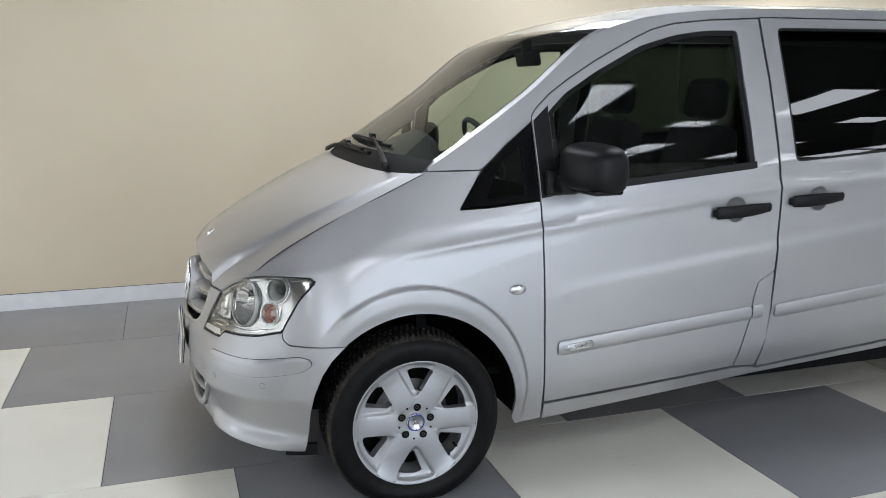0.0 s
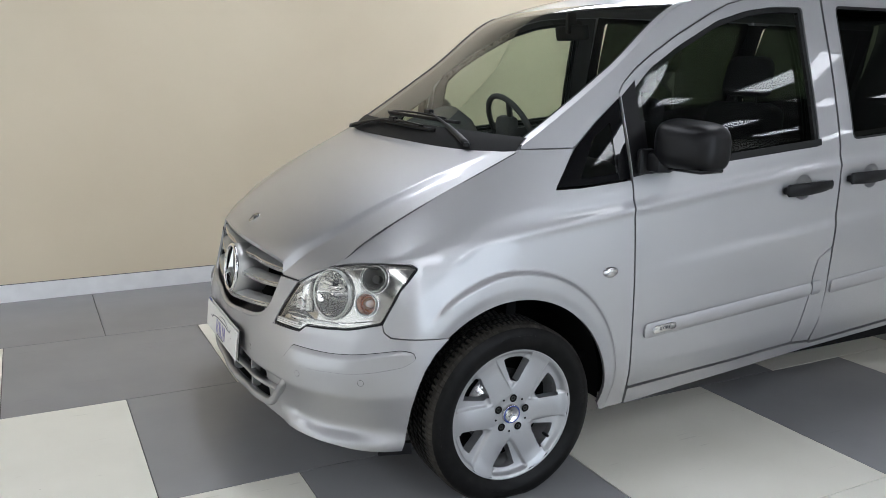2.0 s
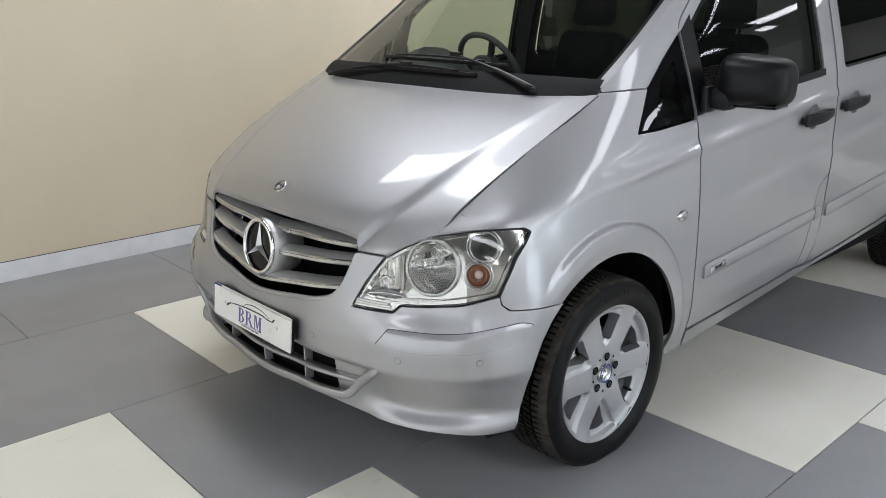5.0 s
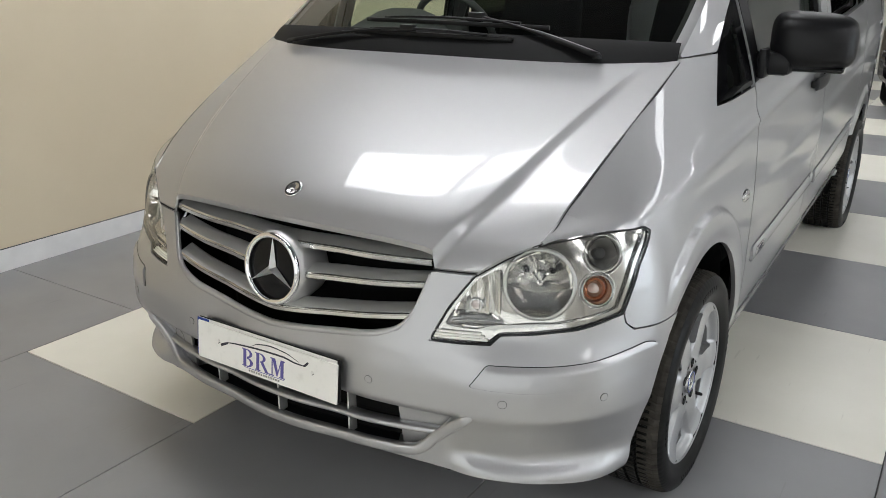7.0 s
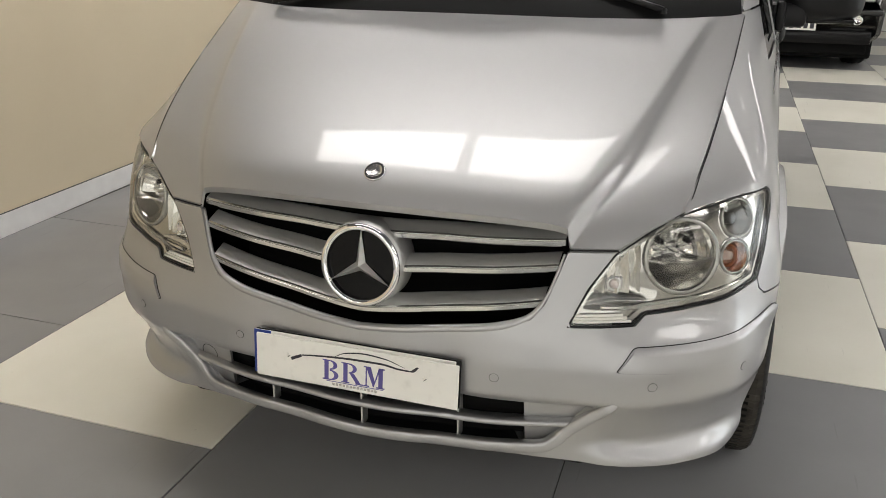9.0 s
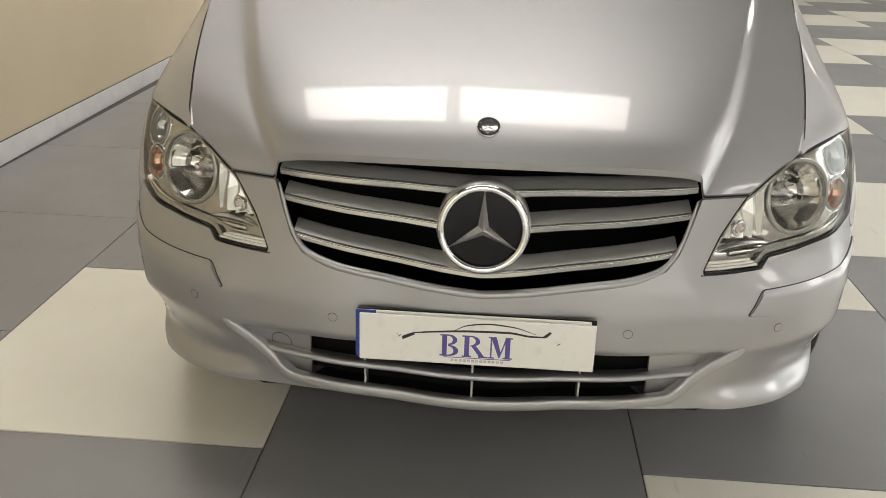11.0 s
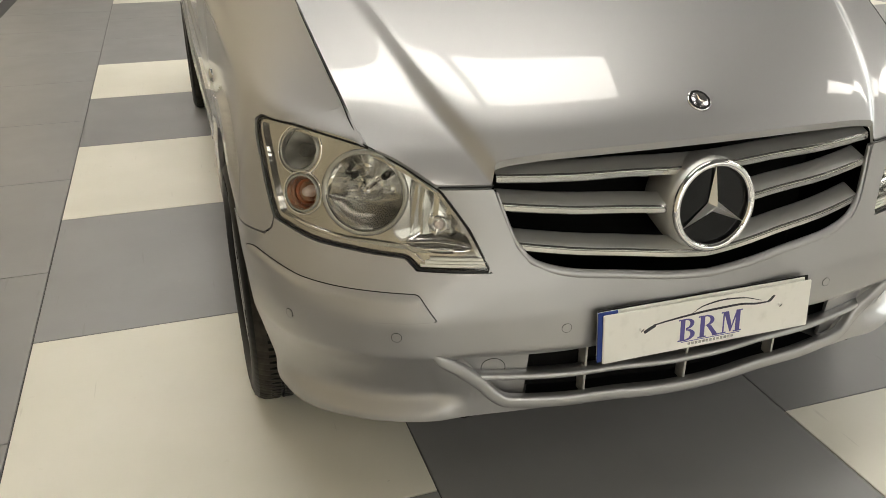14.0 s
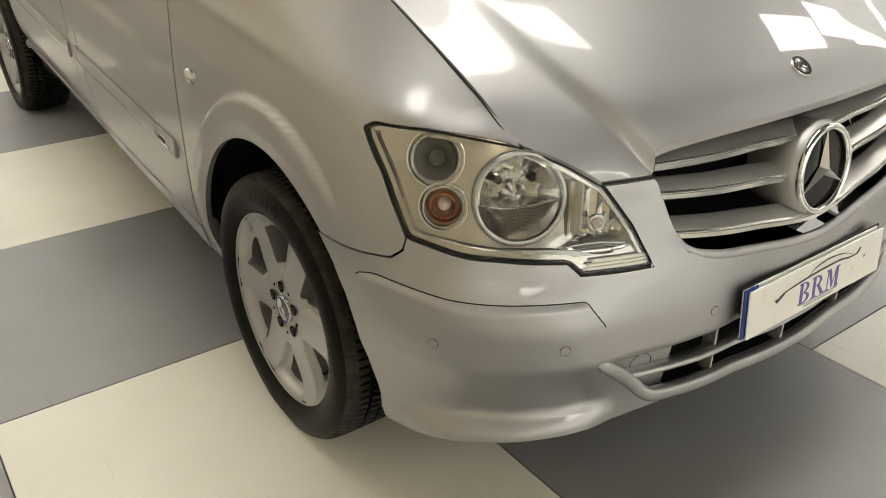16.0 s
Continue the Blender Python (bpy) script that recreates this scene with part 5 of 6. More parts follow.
def grille():
    g = new("grille")
    g.parent = van
    g["label"] = "three-bar grille in silver and chrome round a large star"
    # near-black sheet and side cheeks, standing for the shade behind the bars
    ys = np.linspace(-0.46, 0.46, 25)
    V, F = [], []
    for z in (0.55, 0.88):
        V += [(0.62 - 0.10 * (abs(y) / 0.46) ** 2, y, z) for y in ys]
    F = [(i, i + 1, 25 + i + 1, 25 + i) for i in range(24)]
    mesh_object("grille_shade_sheet", V, F, DARK, g)
    rows = [(0.808, 0.794, 0.462), (0.752, 0.715, 0.452), (0.672, 0.618, 0.428)]
    for ze, zm, half in rows:
        for s in (1, -1):
            ys = np.linspace(0.0, half, 64)
            zs = zm + (ze - zm) * (ys / half) ** 1.15
            P = nose_pts(ys, zs, 0.014) * (1, s, 1)
            # chrome nose of the bar
            sec = [(-0.001, -0.010), (0.004, -0.006), (0.0045, 0.003), (0.002, 0.0042), (0.002, 0.0055), (0.0035, 0.0065), (0.0, 0.0095), (-0.012, 0.009), (-0.012, -0.010)]
            V, F = [], []
            for p in P:
                V += [(p[0] + a, p[1], p[2] + b) for a, b in sec]
            k = len(sec)
            F = [(i * k + c, i * k + (c + 1) % k, (i + 1) * k + (c + 1) % k, (i + 1) * k + c) for i in range(len(P) - 1) for c in range(k)]
            F += [tuple(range(k)), tuple(range((len(P) - 1) * k, len(P) * k))]
            bar = mesh_object("grille_bar", V, F, STRIP, g, "chrome edge strip", False)
            # silver louvre that rises backwards from it
            V = []
            lou = [(0.0, 0.0095), (-0.008, 0.0125), (-0.022, 0.0175), (-0.040, 0.0235), (-0.046, 0.0235), (-0.050, 0.019)]
            for p in P:
                V += [(p[0] + a, p[1], p[2] + b) for a, b in lou]
            k = len(lou)
            F = [(i * k + c, i * k + c + 1, (i + 1) * k + c + 1, (i + 1) * k + c) for i in range(len(P) - 1) for c in range(k - 1)]
            mesh_object("louvre", V, F, GREY_SLAT, bar, "satin silver louvre")
    # rounded silver lip under the grille, thinner up its sides
    k = np.linspace(0, 7, 60)
    hy = spline(range(8), [0.0, 0.12, 0.24, 0.34, 0.400, 0.430, 0.450, 0.464])(k)
    hz = spline(range(8), [0.574, 0.585, 0.601, 0.618, 0.642, 0.680, 0.735, 0.785])(k)
    half = nose_pts(hy, hz, 0.008)
    P = np.concatenate([(half * (1, -1, 1))[::-1][:-1], half])
    w = np.interp(np.abs(np.arange(len(P)) - 59), [0, 26, 42, 59], [1.0, 1.0, 0.5, 0.3])
    V, F = sweep(P, ring_section(0.0105, 12), scale=w)
    mesh_object("grille_lip", V, F, PAINT, g)
    # star: cone, ring, disc and star, facing forwards and slightly up
    c = Vector((0.776, 0.0, 0.725))
    q = Vector((1, 0, 0.13)).to_track_quat("Y", "Z").to_matrix()

    def put(name, V, F, mat, label="", smooth=True, parent=None):
        return mesh_object(name, [tuple(q @ Vector(v) + c) for v in V], F, mat, parent or g, label, smooth)
    V, F = lathe([(0.088, -0.13), (0.104, -0.075), (0.103, -0.02), (0.099, -0.008), (0.096, -0.004)], 72)
    put("star_mount", V, F, GREY_SLAT, "satin silver star surround")
    a = np.linspace(0, 2 * math.pi, 73)[:-1]
    ringp = [(0.0915 * math.cos(t), 0.0, 0.0915 * math.sin(t)) for t in a]
    V, F = sweep(ringp, [(0.0085 * math.cos(t), 0.0085 * math.sin(t)) for t in np.linspace(0, 2 * math.pi, 11)[:-1]], True, (0, 1, 0))
    put("star_ring", V, F, CHROME, "polished chrome ring")
    V, F = lathe([(0.090, -0.006), (0.001, -0.006)], 60)
    put("star_disc", V, F, GLOSS_BLACK)
    V, F = star_shape(0.088, -0.004, 0.017, 0.155)
    put("star", V, F, STAR, "bright three-pointed star", False)


grille()


def lower_grille():
    g = new("lower_grille")
    g.parent = van
    g["label"] = "slatted lower intake with silver bar"
    hole = np.array(LOW_HOLE)

    def deep(d):
        def fn(a, z):
            r = nose_r(a, z) - d
            return np.stack([r * np.cos(a), r * np.sin(a), z], -1)
        return fn
    # near-black sheet in place of the shade inside the intake
    V, F = shell([inset(hole, -0.02)], deep(0.055), 0.02, 0.0)
    mesh_object("intake_shade_sheet", V, F, DARK, g)
    # return walls of the opening; between the ends, black stands for their shade
    P = dense(hole, 0.01)
    A, B = nose_fn(P[:, 0], P[:, 1]), deep(0.055)(P[:, 0], P[:, 1])
    n = len(P)
    quads = [(i, (i + 1) % n, n + (i + 1) % n, n + i) for i in range(n)]
    end = [f for f in quads if abs(A[f[0]][1]) > 0.40]
    for fs, mat in ((end, PAINT), ([f for f in quads if f not in end], BLACK)):
        mesh_object("intake_wall", np.concatenate([A - (0.002, 0, 0), B]), fs, mat, g)
    # silver end panels
    for s in (1, -1):
        end = [nose_at(y, z)[1] for y, z in ((0.410, 0.46), (0.60, 0.47), (0.50, 0.30), (0.410, 0.295))]
        o = list(zip(end, (0.46, 0.475, 0.30, 0.292)))
        V, F = shell([dense(o, 0.01)], deep(0.019), 0.01, 0.008)
        if s < 0:
            V, F = flip_y(V, F)
        mesh_object("intake_blank", V, F, PAINT, g, "plain silver blanking panel")
    # middle bar
    ys = np.linspace(-0.525, 0.525, 61)
    zs = 0.353 + 0.024 * (np.abs(ys) / 0.52) ** 1.3
    Pb = nose_pts(ys, zs, 0.004)
    V, F = [], []
    sec = [(0.004, -0.0075), (0.008, -0.003), (0.007, 0.004), (0.002, 0.008), (-0.020, 0.012), (-0.020, -0.0075)]
    for p in Pb:
        V += [(p[0] + a, p[1], p[2] + b) for a, b in sec]
    k = len(sec)
    F = [(i * k + c, i * k + (c + 1) % k, (i + 1) * k + (c + 1) % k, (i + 1) * k + c) for i in range(len(Pb) - 1) for c in range(k)]
    mesh_object("intake_bar", V, F, PAINT, g)
    # upright fins
    for y in (-0.265, -0.010, 0.240):
        x = float(nose_at(y, 0.36)[0][0])
        part("intake_fin", box_bm(x - 0.026, y, 0.36, 0.034, 0.0055, 0.15, 0.0015, segments=1), GREY_SLAT, g)
    # tow-eye cover on the van's right
    a0 = radians(-32.8)
    V, F = shell([[(a0 + 0.027 * math.cos(t) / 0.93, 0.390 + 0.026 * math.sin(t)) for t in np.linspace(0, 2 * math.pi, 40)[:-1]],
                  [(a0 + 0.0255 * math.cos(t) / 0.93, 0.390 + 0.0245 * math.sin(t)) for t in np.linspace(0, 2 * math.pi, 40)[:-1]]], deep(0.0185), 0.0008, 0.002)
    mesh_object("tow_cover_joint", V, F, SEAL, g)


lower_grille()


# bumper rubbing strips and parking sensors
def bumper_trim():
    pts = [(39.0, 0.533), (40.4, 0.562), (41.6, 0.587), (51.0, 0.589), (58.6, 0.603), (65.0, 0.617), (67.2, 0.606), (67.6, 0.585), (65.5, 0.559), (60.0, 0.543), (54.8, 0.533), (47.7, 0.527)]
    o = rounded([(radians(d), z) for d, z in pts], [0.008, 0.004, 0.010, 0.03, 0.03, 0.02, 0.012, 0.012, 0.03, 0.03, 0.03, 0.02])

    def fn(a, z):
        u = np.clip((0.588 + 0.029 * smooth01(51, 65, np.degrees(a)) - z) / 0.058, 0, 1)
        r = nose_r(a, z) + 0.001 + 0.008 * np.minimum(u / 0.24, 1) * (1 - 0.65 * u)
        return np.stack([r * np.cos(a), r * np.sin(a), z], -1)
    V, F = shell([inset(o, 0.0010)], fn, 0.005, 0.006)
    V2, F2 = shell([inset(o, -0.0008), inset(o, 0.0012)], nose_fn, 0.0014, 0.002, 0.0008)
    for s in (1, -1):
        m = (lambda v, f: (v, f)) if s > 0 else flip_y
        t = mesh_object("rubbing_strip", *m(V, F), PAINT, van, "body-coloured bumper rubbing strip")
        mesh_object("strip_joint", *m(V2, F2), SEAL, t)
    for y, z, s in ((0.333, 0.497, 1), (0.333, 0.497, -1), (0.682, 0.497, 1), (0.682, 0.497, -1), (0.876, 0.505, 1), (0.876, 0.505, -1)):
        p, a0 = nose_at(y, z)
        rr = float(np.hypot(p[0], p[1]))
        circ = lambda r: [(a0 + r * math.cos(t) / rr, z + r * math.sin(t)) for t in np.linspace(0, 2 * math.pi, 33)[:-1]]  # noqa: E731
        V, F = shell([circ(0.0108), circ(0.0099)], nose_fn, 0.0007, 0.001, 0.0006)
        V2, F2 = shell([circ(0.0098)], nose_fn, 0.004, 0.001, 0.0010)
        if s < 0:
            V, F = flip_y(V, F)
            V2, F2 = flip_y(V2, F2)
        o = mesh_object("parking_sensor", V2, F2, PAINT, van, "round body-coloured parking sensor")
        mesh_object("sensor_joint", V, F, SEAL, o)


bumper_trim()


# ---- plates ----
def bar(parent, mat, y, z, w, h, x=0.0, turn=0.0, name="print_mark"):
    bm = box_bm(0, 0, 0, 0.0008, w, h)
    bmesh.ops.transform(bm, matrix=Matrix.Translation((x, y, z)) @ Matrix.Rotation(turn, 4, "X"), verts=bm.verts)
    return part(name, bm, mat, parent)


def number_plate():
    t = thing("number_plate", "white dealer show plate fixed over the registration plate", "number plate")
    t.matrix_basis = pose(0.826, 0.006, 0.474, 0, -6, 0)
    part("plate", box_bm(0, 0, 0, 0.006, 0.525, 0.112, 0.0028), PLATE, t, "off-white plastic show plate")
    b = part("plate_behind", box_bm(-0.009, -0.010, 0.004, 0.004, 0.523, 0.113, 0.0018), PLATE, t, "plate mostly hidden behind")
    part("plate_border", box_bm(-0.012, -0.003, 0.003, 0.003, 0.533, 0.120, 0.0015), SEAL, t)
    part("blue_band", box_bm(-0.0055, -0.2490, 0.004, 0.004, 0.046, 0.1135, 0.001), BLUE, b, "blue band")
    x = 0.0034
    # three block shapes with thick and thin strokes; y grows to the van's left, which the viewer sees on the right
    def flat(pts, name="print_mark"):
        n = len(pts)
        V = [(x - 0.0003, a, b - 0.010) for a, b in pts] + [(x + 0.0003, a, b - 0.010) for a, b in pts]
        F = [tuple(range(n))[::-1], tuple(range(n, 2 * n))] + [(i, (i + 1) % n, n + (i + 1) % n, n + i) for i in range(n)]
        mesh_object(name, V, F, PURPLE, t, smooth=False)

    def block(y0, y1, z0, z1):
        flat([(y0, z0), (y1, z0), (y1, z1), (y0, z1)])

    def bowl(y0, zc, rx, ry, thick, thin):
        th = np.linspace(-math.pi / 2, math.pi / 2, 17)
        flat([(y0 + rx * math.cos(k), zc + ry * math.sin(k)) for k in th] + [(y0 + (rx - thick) * math.cos(k), zc + (ry - thin) * math.sin(k)) for k in th[::-1]])

    H = 0.026
    for y0 in (-0.076, -0.026):
        block(y0, y0 + 0.011, -H, H)
        block(y0 - 0.005, y0 + 0.016, H - 0.003, H)
        block(y0 - 0.005, y0 + 0.016, -H, -H + 0.003)
    bowl(-0.062, 0.0135, 0.020, 0.0125, 0.010, 0.003)
    bowl(-0.062, -0.0125, 0.023, 0.0135, 0.011, 0.003)
    bowl(-0.012, 0.0130, 0.021, 0.0130, 0.010, 0.003)
    flat([(-0.010, 0.001), (0.001, 0.001), (0.021, -H), (0.009, -H)])
    block(0.006, 0.026, -H, -H + 0.003)
    block(0.032, 0.0355, -H, H)
    block(0.027, 0.041, -H, -H + 0.003)
    block(0.027, 0.036, H - 0.003, H)
    flat([(0.033, H), (0.045, H), (0.056, -0.012), (0.051, -H + 0.002)])
    flat([(0.051, -H + 0.002), (0.0535, -H + 0.002), (0.070, H), (0.066, H)])
    block(0.065, 0.076, -H, H)
    block(0.060, 0.081, -H, -H + 0.003)
    block(0.070, 0.081, H - 0.003, H)
    bar(t, PURPLE, 0.003, -0.0385, 0.150, 0.0014, x)
    for k in range(13):
        bar(t, SATIN, -0.052 + 0.0092 * k, -0.0450, 0.0065, 0.006, x)
    # sweeping outline of a car above
    for pts, w0 in ((((-0.165, 0.006), (-0.14, 0.015), (-0.08, 0.022), (0.0, 0.027), (0.07, 0.028), (0.12, 0.022), (0.150, 0.022), (0.165, 0.034)), 0.0036),
                    (((-0.05, 0.026), (-0.02, 0.040), (0.03, 0.046), (0.08, 0.042), (0.13, 0.028)), 0.0024)):
        P = np.array([(x + 0.0004, a, b) for a, b in pts])
        tt = np.linspace(0, 1, 40)
        d = np.linspace(0, 1, len(P))
        path = np.stack([np.full(40, x), spline(d, P[:, 1])(tt), spline(d, P[:, 2])(tt)], 1)
        wd = 0.35 + np.sin(np.pi * tt)
        V, F = sweep(path, [(-0.0004, -w0 / 2), (0.0004, -w0 / 2), (0.0004, w0 / 2), (-0.0004, w0 / 2)], scale=wd)
        mesh_object("print_line", V, F, INK, t, smooth=False)
    bar(t, INK, -0.152, 0.008, 0.030, 0.007, x, 0.45)
    bar(t, INK, 0.155, 0.028, 0.020, 0.005, x, 0.7)
    for y in (-0.175, 0.178):
        V, F = lathe([(0.004, 0.0), (0.003, 0.002), (0.0001, 0.0022)], 12, "x")
        mesh_object("screw_cap", np.array(V) + (0.003, y, 0.012), F, PLATE, t)
        bar(t, INK, y + 0.004, 0.008, 0.009, 0.0016, x + 0.002, 0.7)


number_plate()


def round_badge(c, n, r, parent):
    q = Vector(n).to_track_quat("Y", "Z").to_matrix()

    def put(name, V, F, mat, par, label="", smooth=True):
        return mesh_object(name, [tuple(q @ Vector(v) + Vector(c)) for v in V], F, mat, par, label, smooth)
    V, F = lathe([(r, -0.004), (r, 0.002), (r * 0.93, 0.004), (r * 0.70, 0.004), (r * 0.64, 0.0025), (0.001, 0.0025)], 48)
    b = put("badge", V, F, SATIN, parent, "small round silver badge with a star")
    V, F = lathe([(r * 0.72, 0.0042), (r * 0.91, 0.0042)], 48)
    put("badge_band", V, F, BLACK, b)
    for k in range(16):
        a = 2 * math.pi * k / 16
        if k % 8 in (0,):
            continue
        V, F = lathe([(0.0016, 0.0043), (0.0016, 0.0048), (0.0001, 0.0048)], 6)
        put("badge_mark", [(v[0] + r * 0.815 * math.cos(a), v[1], v[2] + r * 0.815 * math.sin(a)) for v in V], F, CHROME, b, smooth=False)
    V, F = star_shape(r * 0.60, 0.0028, 0.0035)
    put("badge_star", V, F, CHROME, b, smooth=False)


bp = bonnet_point(np.array([0.0, 0.0]), np.array([0.872, 0.882]))
bd = bp[1] - bp[0]
round_badge(tuple(bp[0] + np.array((0.0, 0, 0.0005))), (-bd[2], 0, bd[0]), 0.0265, van)

# ---- cowl and wipers ----
us = np.linspace(-0.985, 0.985, 41)
V = []
for u in us:
    g = screen_point(np.array([u]), np.array([-0.135]))[0]
    h = bonnet_point(np.array([u * 1.0]), np.array([0.02]))[0] + np.array((0.0, 0, -0.014))
    g = g + np.array((0.004, 0, 0.003))
    for s in np.linspace(0, 1, 6):
        p = h + (g - h) * s
        p[2] += 0.010 * math.sin(math.pi * s)
        V.append(p)
F = [(i * 6 + j, (i + 1) * 6 + j, (i + 1) * 6 + j + 1, i * 6 + j + 1) for i in range(40) for j in range(5)]
mesh_object("cowl_panel", V, F, COWL, van, "black plastic scuttle panel")

def wiper(base, elbow, a, b, label):
    """base: pivot; elbow: where the arm meets the blade; a, b: ends of the blade, all as (across, along) on the screen."""
    w = new("wiper")
    w.parent = van
    w["label"] = label
    P = lambda u, x, lift: screen_point(np.array([u]), np.array([x]))[0] + np.array((0.5, 0, 0.8)) * lift  # noqa: E731
    p0, p1 = P(*base, 0.016), P(*elbow, 0.028)
    path = [p0 + (p1 - p0) * s + np.array((0.0, 0, 0.008)) * math.sin(math.pi * s) for s in np.linspace(0, 1, 14)]
    V, F = sweep(path, [(-0.011, -0.005), (0.011, -0.005), (0.008, 0.006), (-0.008, 0.006)], scale=np.concatenate([np.linspace(1.3, 1.0, 7), np.linspace(0.65, 0.4, 7)]))
    mesh_object("wiper_arm", V, F, BLACK, w)
    V, F = lathe([(0.012, -0.010), (0.012, 0.001), (0.009, 0.005), (0.001, 0.006)], 20, "z")
    mesh_object("wiper_pivot", np.array(V) + p0, F, BLACK, w)
    uu = np.linspace(a[0], b[0], 24)
    xx = np.linspace(a[1], b[1], 24)
    bp = [P(u, x, 0.010) for u, x in zip(uu, xx)]
    V, F = sweep(bp, [(-0.004, -0.009), (0.004, -0.009), (0.007, 0.004), (-0.007, 0.004)])
    mesh_object("wiper_blade", V, F, SEAL, w)
    up = [P(u, x, 0.020 + 0.008 * math.sin(math.pi * s)) for u, x, s in zip(uu[3:-3], xx[3:-3], np.linspace(0, 1, 18))]
    V, F = sweep(up, [(-0.006, -0.003), (0.006, -0.003), (0.005, 0.004), (-0.005, 0.004)])
    mesh_object("wiper_bridge", V, F, BLACK, w)
    m = P(*elbow, 0.028)
    part("wiper_clip", box_bm(*m, 0.022, 0.055, 0.020, 0.004), BLACK, w)


wiper((0.735, -0.058), (0.18, -0.182), (-0.39, -0.172), (0.495, -0.164), "black wiper lying across the screen")
wiper((-0.775, -0.045), (-0.10, -0.118), (-0.41, -0.118), (0.38, -0.110), "black wiper lying low on the screen")


# ---- mirrors, handles, repeaters ----
def mirror(s):
    m = new("wing_mirror")
    m.parent = van
    m["label"] = "large matt black plastic wing mirror"
    bm = bmesh.new()
    bmesh.ops.create_cube(bm, size=1.0)
    bmesh.ops.subdivide_edges(bm, edges=bm.edges, cuts=9, use_grid_fill=True)
    for v in bm.verts:
        x, y, z = v.co * 2
        n = 4.2
        k = 1.0 / max((abs(x) ** n + abs(y) ** n + abs(z) ** n) ** (1 / n), 1e-6)
        x, y, z = x * k, y * k, z * k
        front = 0.5 + 0.5 * x                                  # 1 at the front
        yy = 0.138 * y * (1 - 0.16 * front) + 0.010 * x
        zz = 0.098 * z * (1 - 0.18 * front * front) - 0.012 * (y * 0.5 + 0.5) * (z > 0) * 1.6
        xx = 0.092 * x * (1 - 0.18 * abs(y) ** 2 - 0.10 * (z > 0) * z * z) - 0.02 * y
        v.co = (xx, yy, zz)
    bmesh.ops.transform(bm, matrix=pose(-0.655, 1.037, 1.276, 0, 0, 6), verts=bm.verts)
    if s < 0:
        bmesh.ops.scale(bm, vec=(1, -1, 1), verts=bm.verts)
    part("mirror_shell", bm, BLACK, m, smooth=True, angle=80)
    # lower rim, arm and glass
    bm = box_bm(0, 0, 0, 0.125, 0.180, 0.018, 0.008)
    bmesh.ops.transform(bm, matrix=pose(-0.668, 1.044, 1.188, 0, 0, 6), verts=bm.verts)
    if s < 0:
        bmesh.ops.scale(bm, vec=(1, -1, 1), verts=bm.verts)
    part("mirror_rim", bm, GLOSS_BLACK, m, "gloss black lower rim", smooth=True)
    bm = box_bm(-0.60, 0.930, 1.205, 0.085, 0.12, 0.075, 0.018)
    box_bm(-0.565, 0.908, 1.205, 0.075, 0.03, 0.095, 0.012, bm)
    if s < 0:
        bmesh.ops.scale(bm, vec=(1, -1, 1), verts=bm.verts)
    part("mirror_arm", bm, BLACK, m, smooth=True)
    bm = box_bm(0, 0, 0, 0.004, 0.17, 0.125, 0.0015)
    bmesh.ops.transform(bm, matrix=pose(-0.731, 1.038, 1.278, 0, 0, 8), verts=bm.verts)
    if s < 0:
        bmesh.ops.scale(bm, vec=(1, -1, 1), verts=bm.verts)
    part("mirror_glass", bm, CHROME, m)


def handle(x0, x1, z0, z1, xc, zc, s):
    h = new("door_handle")
    h.parent = van
    h["label"] = "black plastic grab handle over a round dished cup"
    y = float(side_y(np.array([xc]), np.array([zc]))[0])
    n = 26
    xs = np.linspace(x0, x1, n)
    t = np.linspace(-1, 1, n)
    path = [(x, y + 0.016 + 0.016 * (1 - q * q), z0 + (z1 - z0) * (q + 1) / 2) for x, q in zip(xs, t)]
    wd = 0.62 + 0.38 * np.abs(np.cos(t * 1.3 + 0.5)) ** 0.5
    wd[0] *= 0.4; wd[-1] *= 0.4
    V, F = sweep(path, [(0.010 * math.cos(a), 0.027 * math.sin(a)) for a in np.linspace(0, 2 * math.pi, 15)[:-1]], scale=wd)
    if s < 0:
        V, F = flip_y(V, F)
    mesh_object("grip", V, F, BLACK, h)
    prof = [(0.0550, 0.0012), (0.0535, 0.0016), (0.0505, -0.003), (0.044, -0.014), (0.030, -0.023), (0.0005, -0.026)]
    seg = 36
    V, F = lathe(prof, seg)
    V = [(v[0] + xc, float(side_y(np.array([v[0] + xc]), np.array([v[2] + zc]))[0]) + v[1] + 0.001, v[2] + zc) for v in V]
    F = [f[::-1] for f in F]
    if s < 0:
        V, F = flip_y(V, F)
    mesh_object("handle_cup", V, F, PAINT, h, "round silver cup")
    for x in (x0 - 0.012, x1 + 0.012):
        bm = box_bm(x, s * (y + 0.010), z0 if x > xc else z1, 0.030, 0.022, 0.030, 0.008)
        part("handle_mount", bm, BLACK, h, smooth=True)


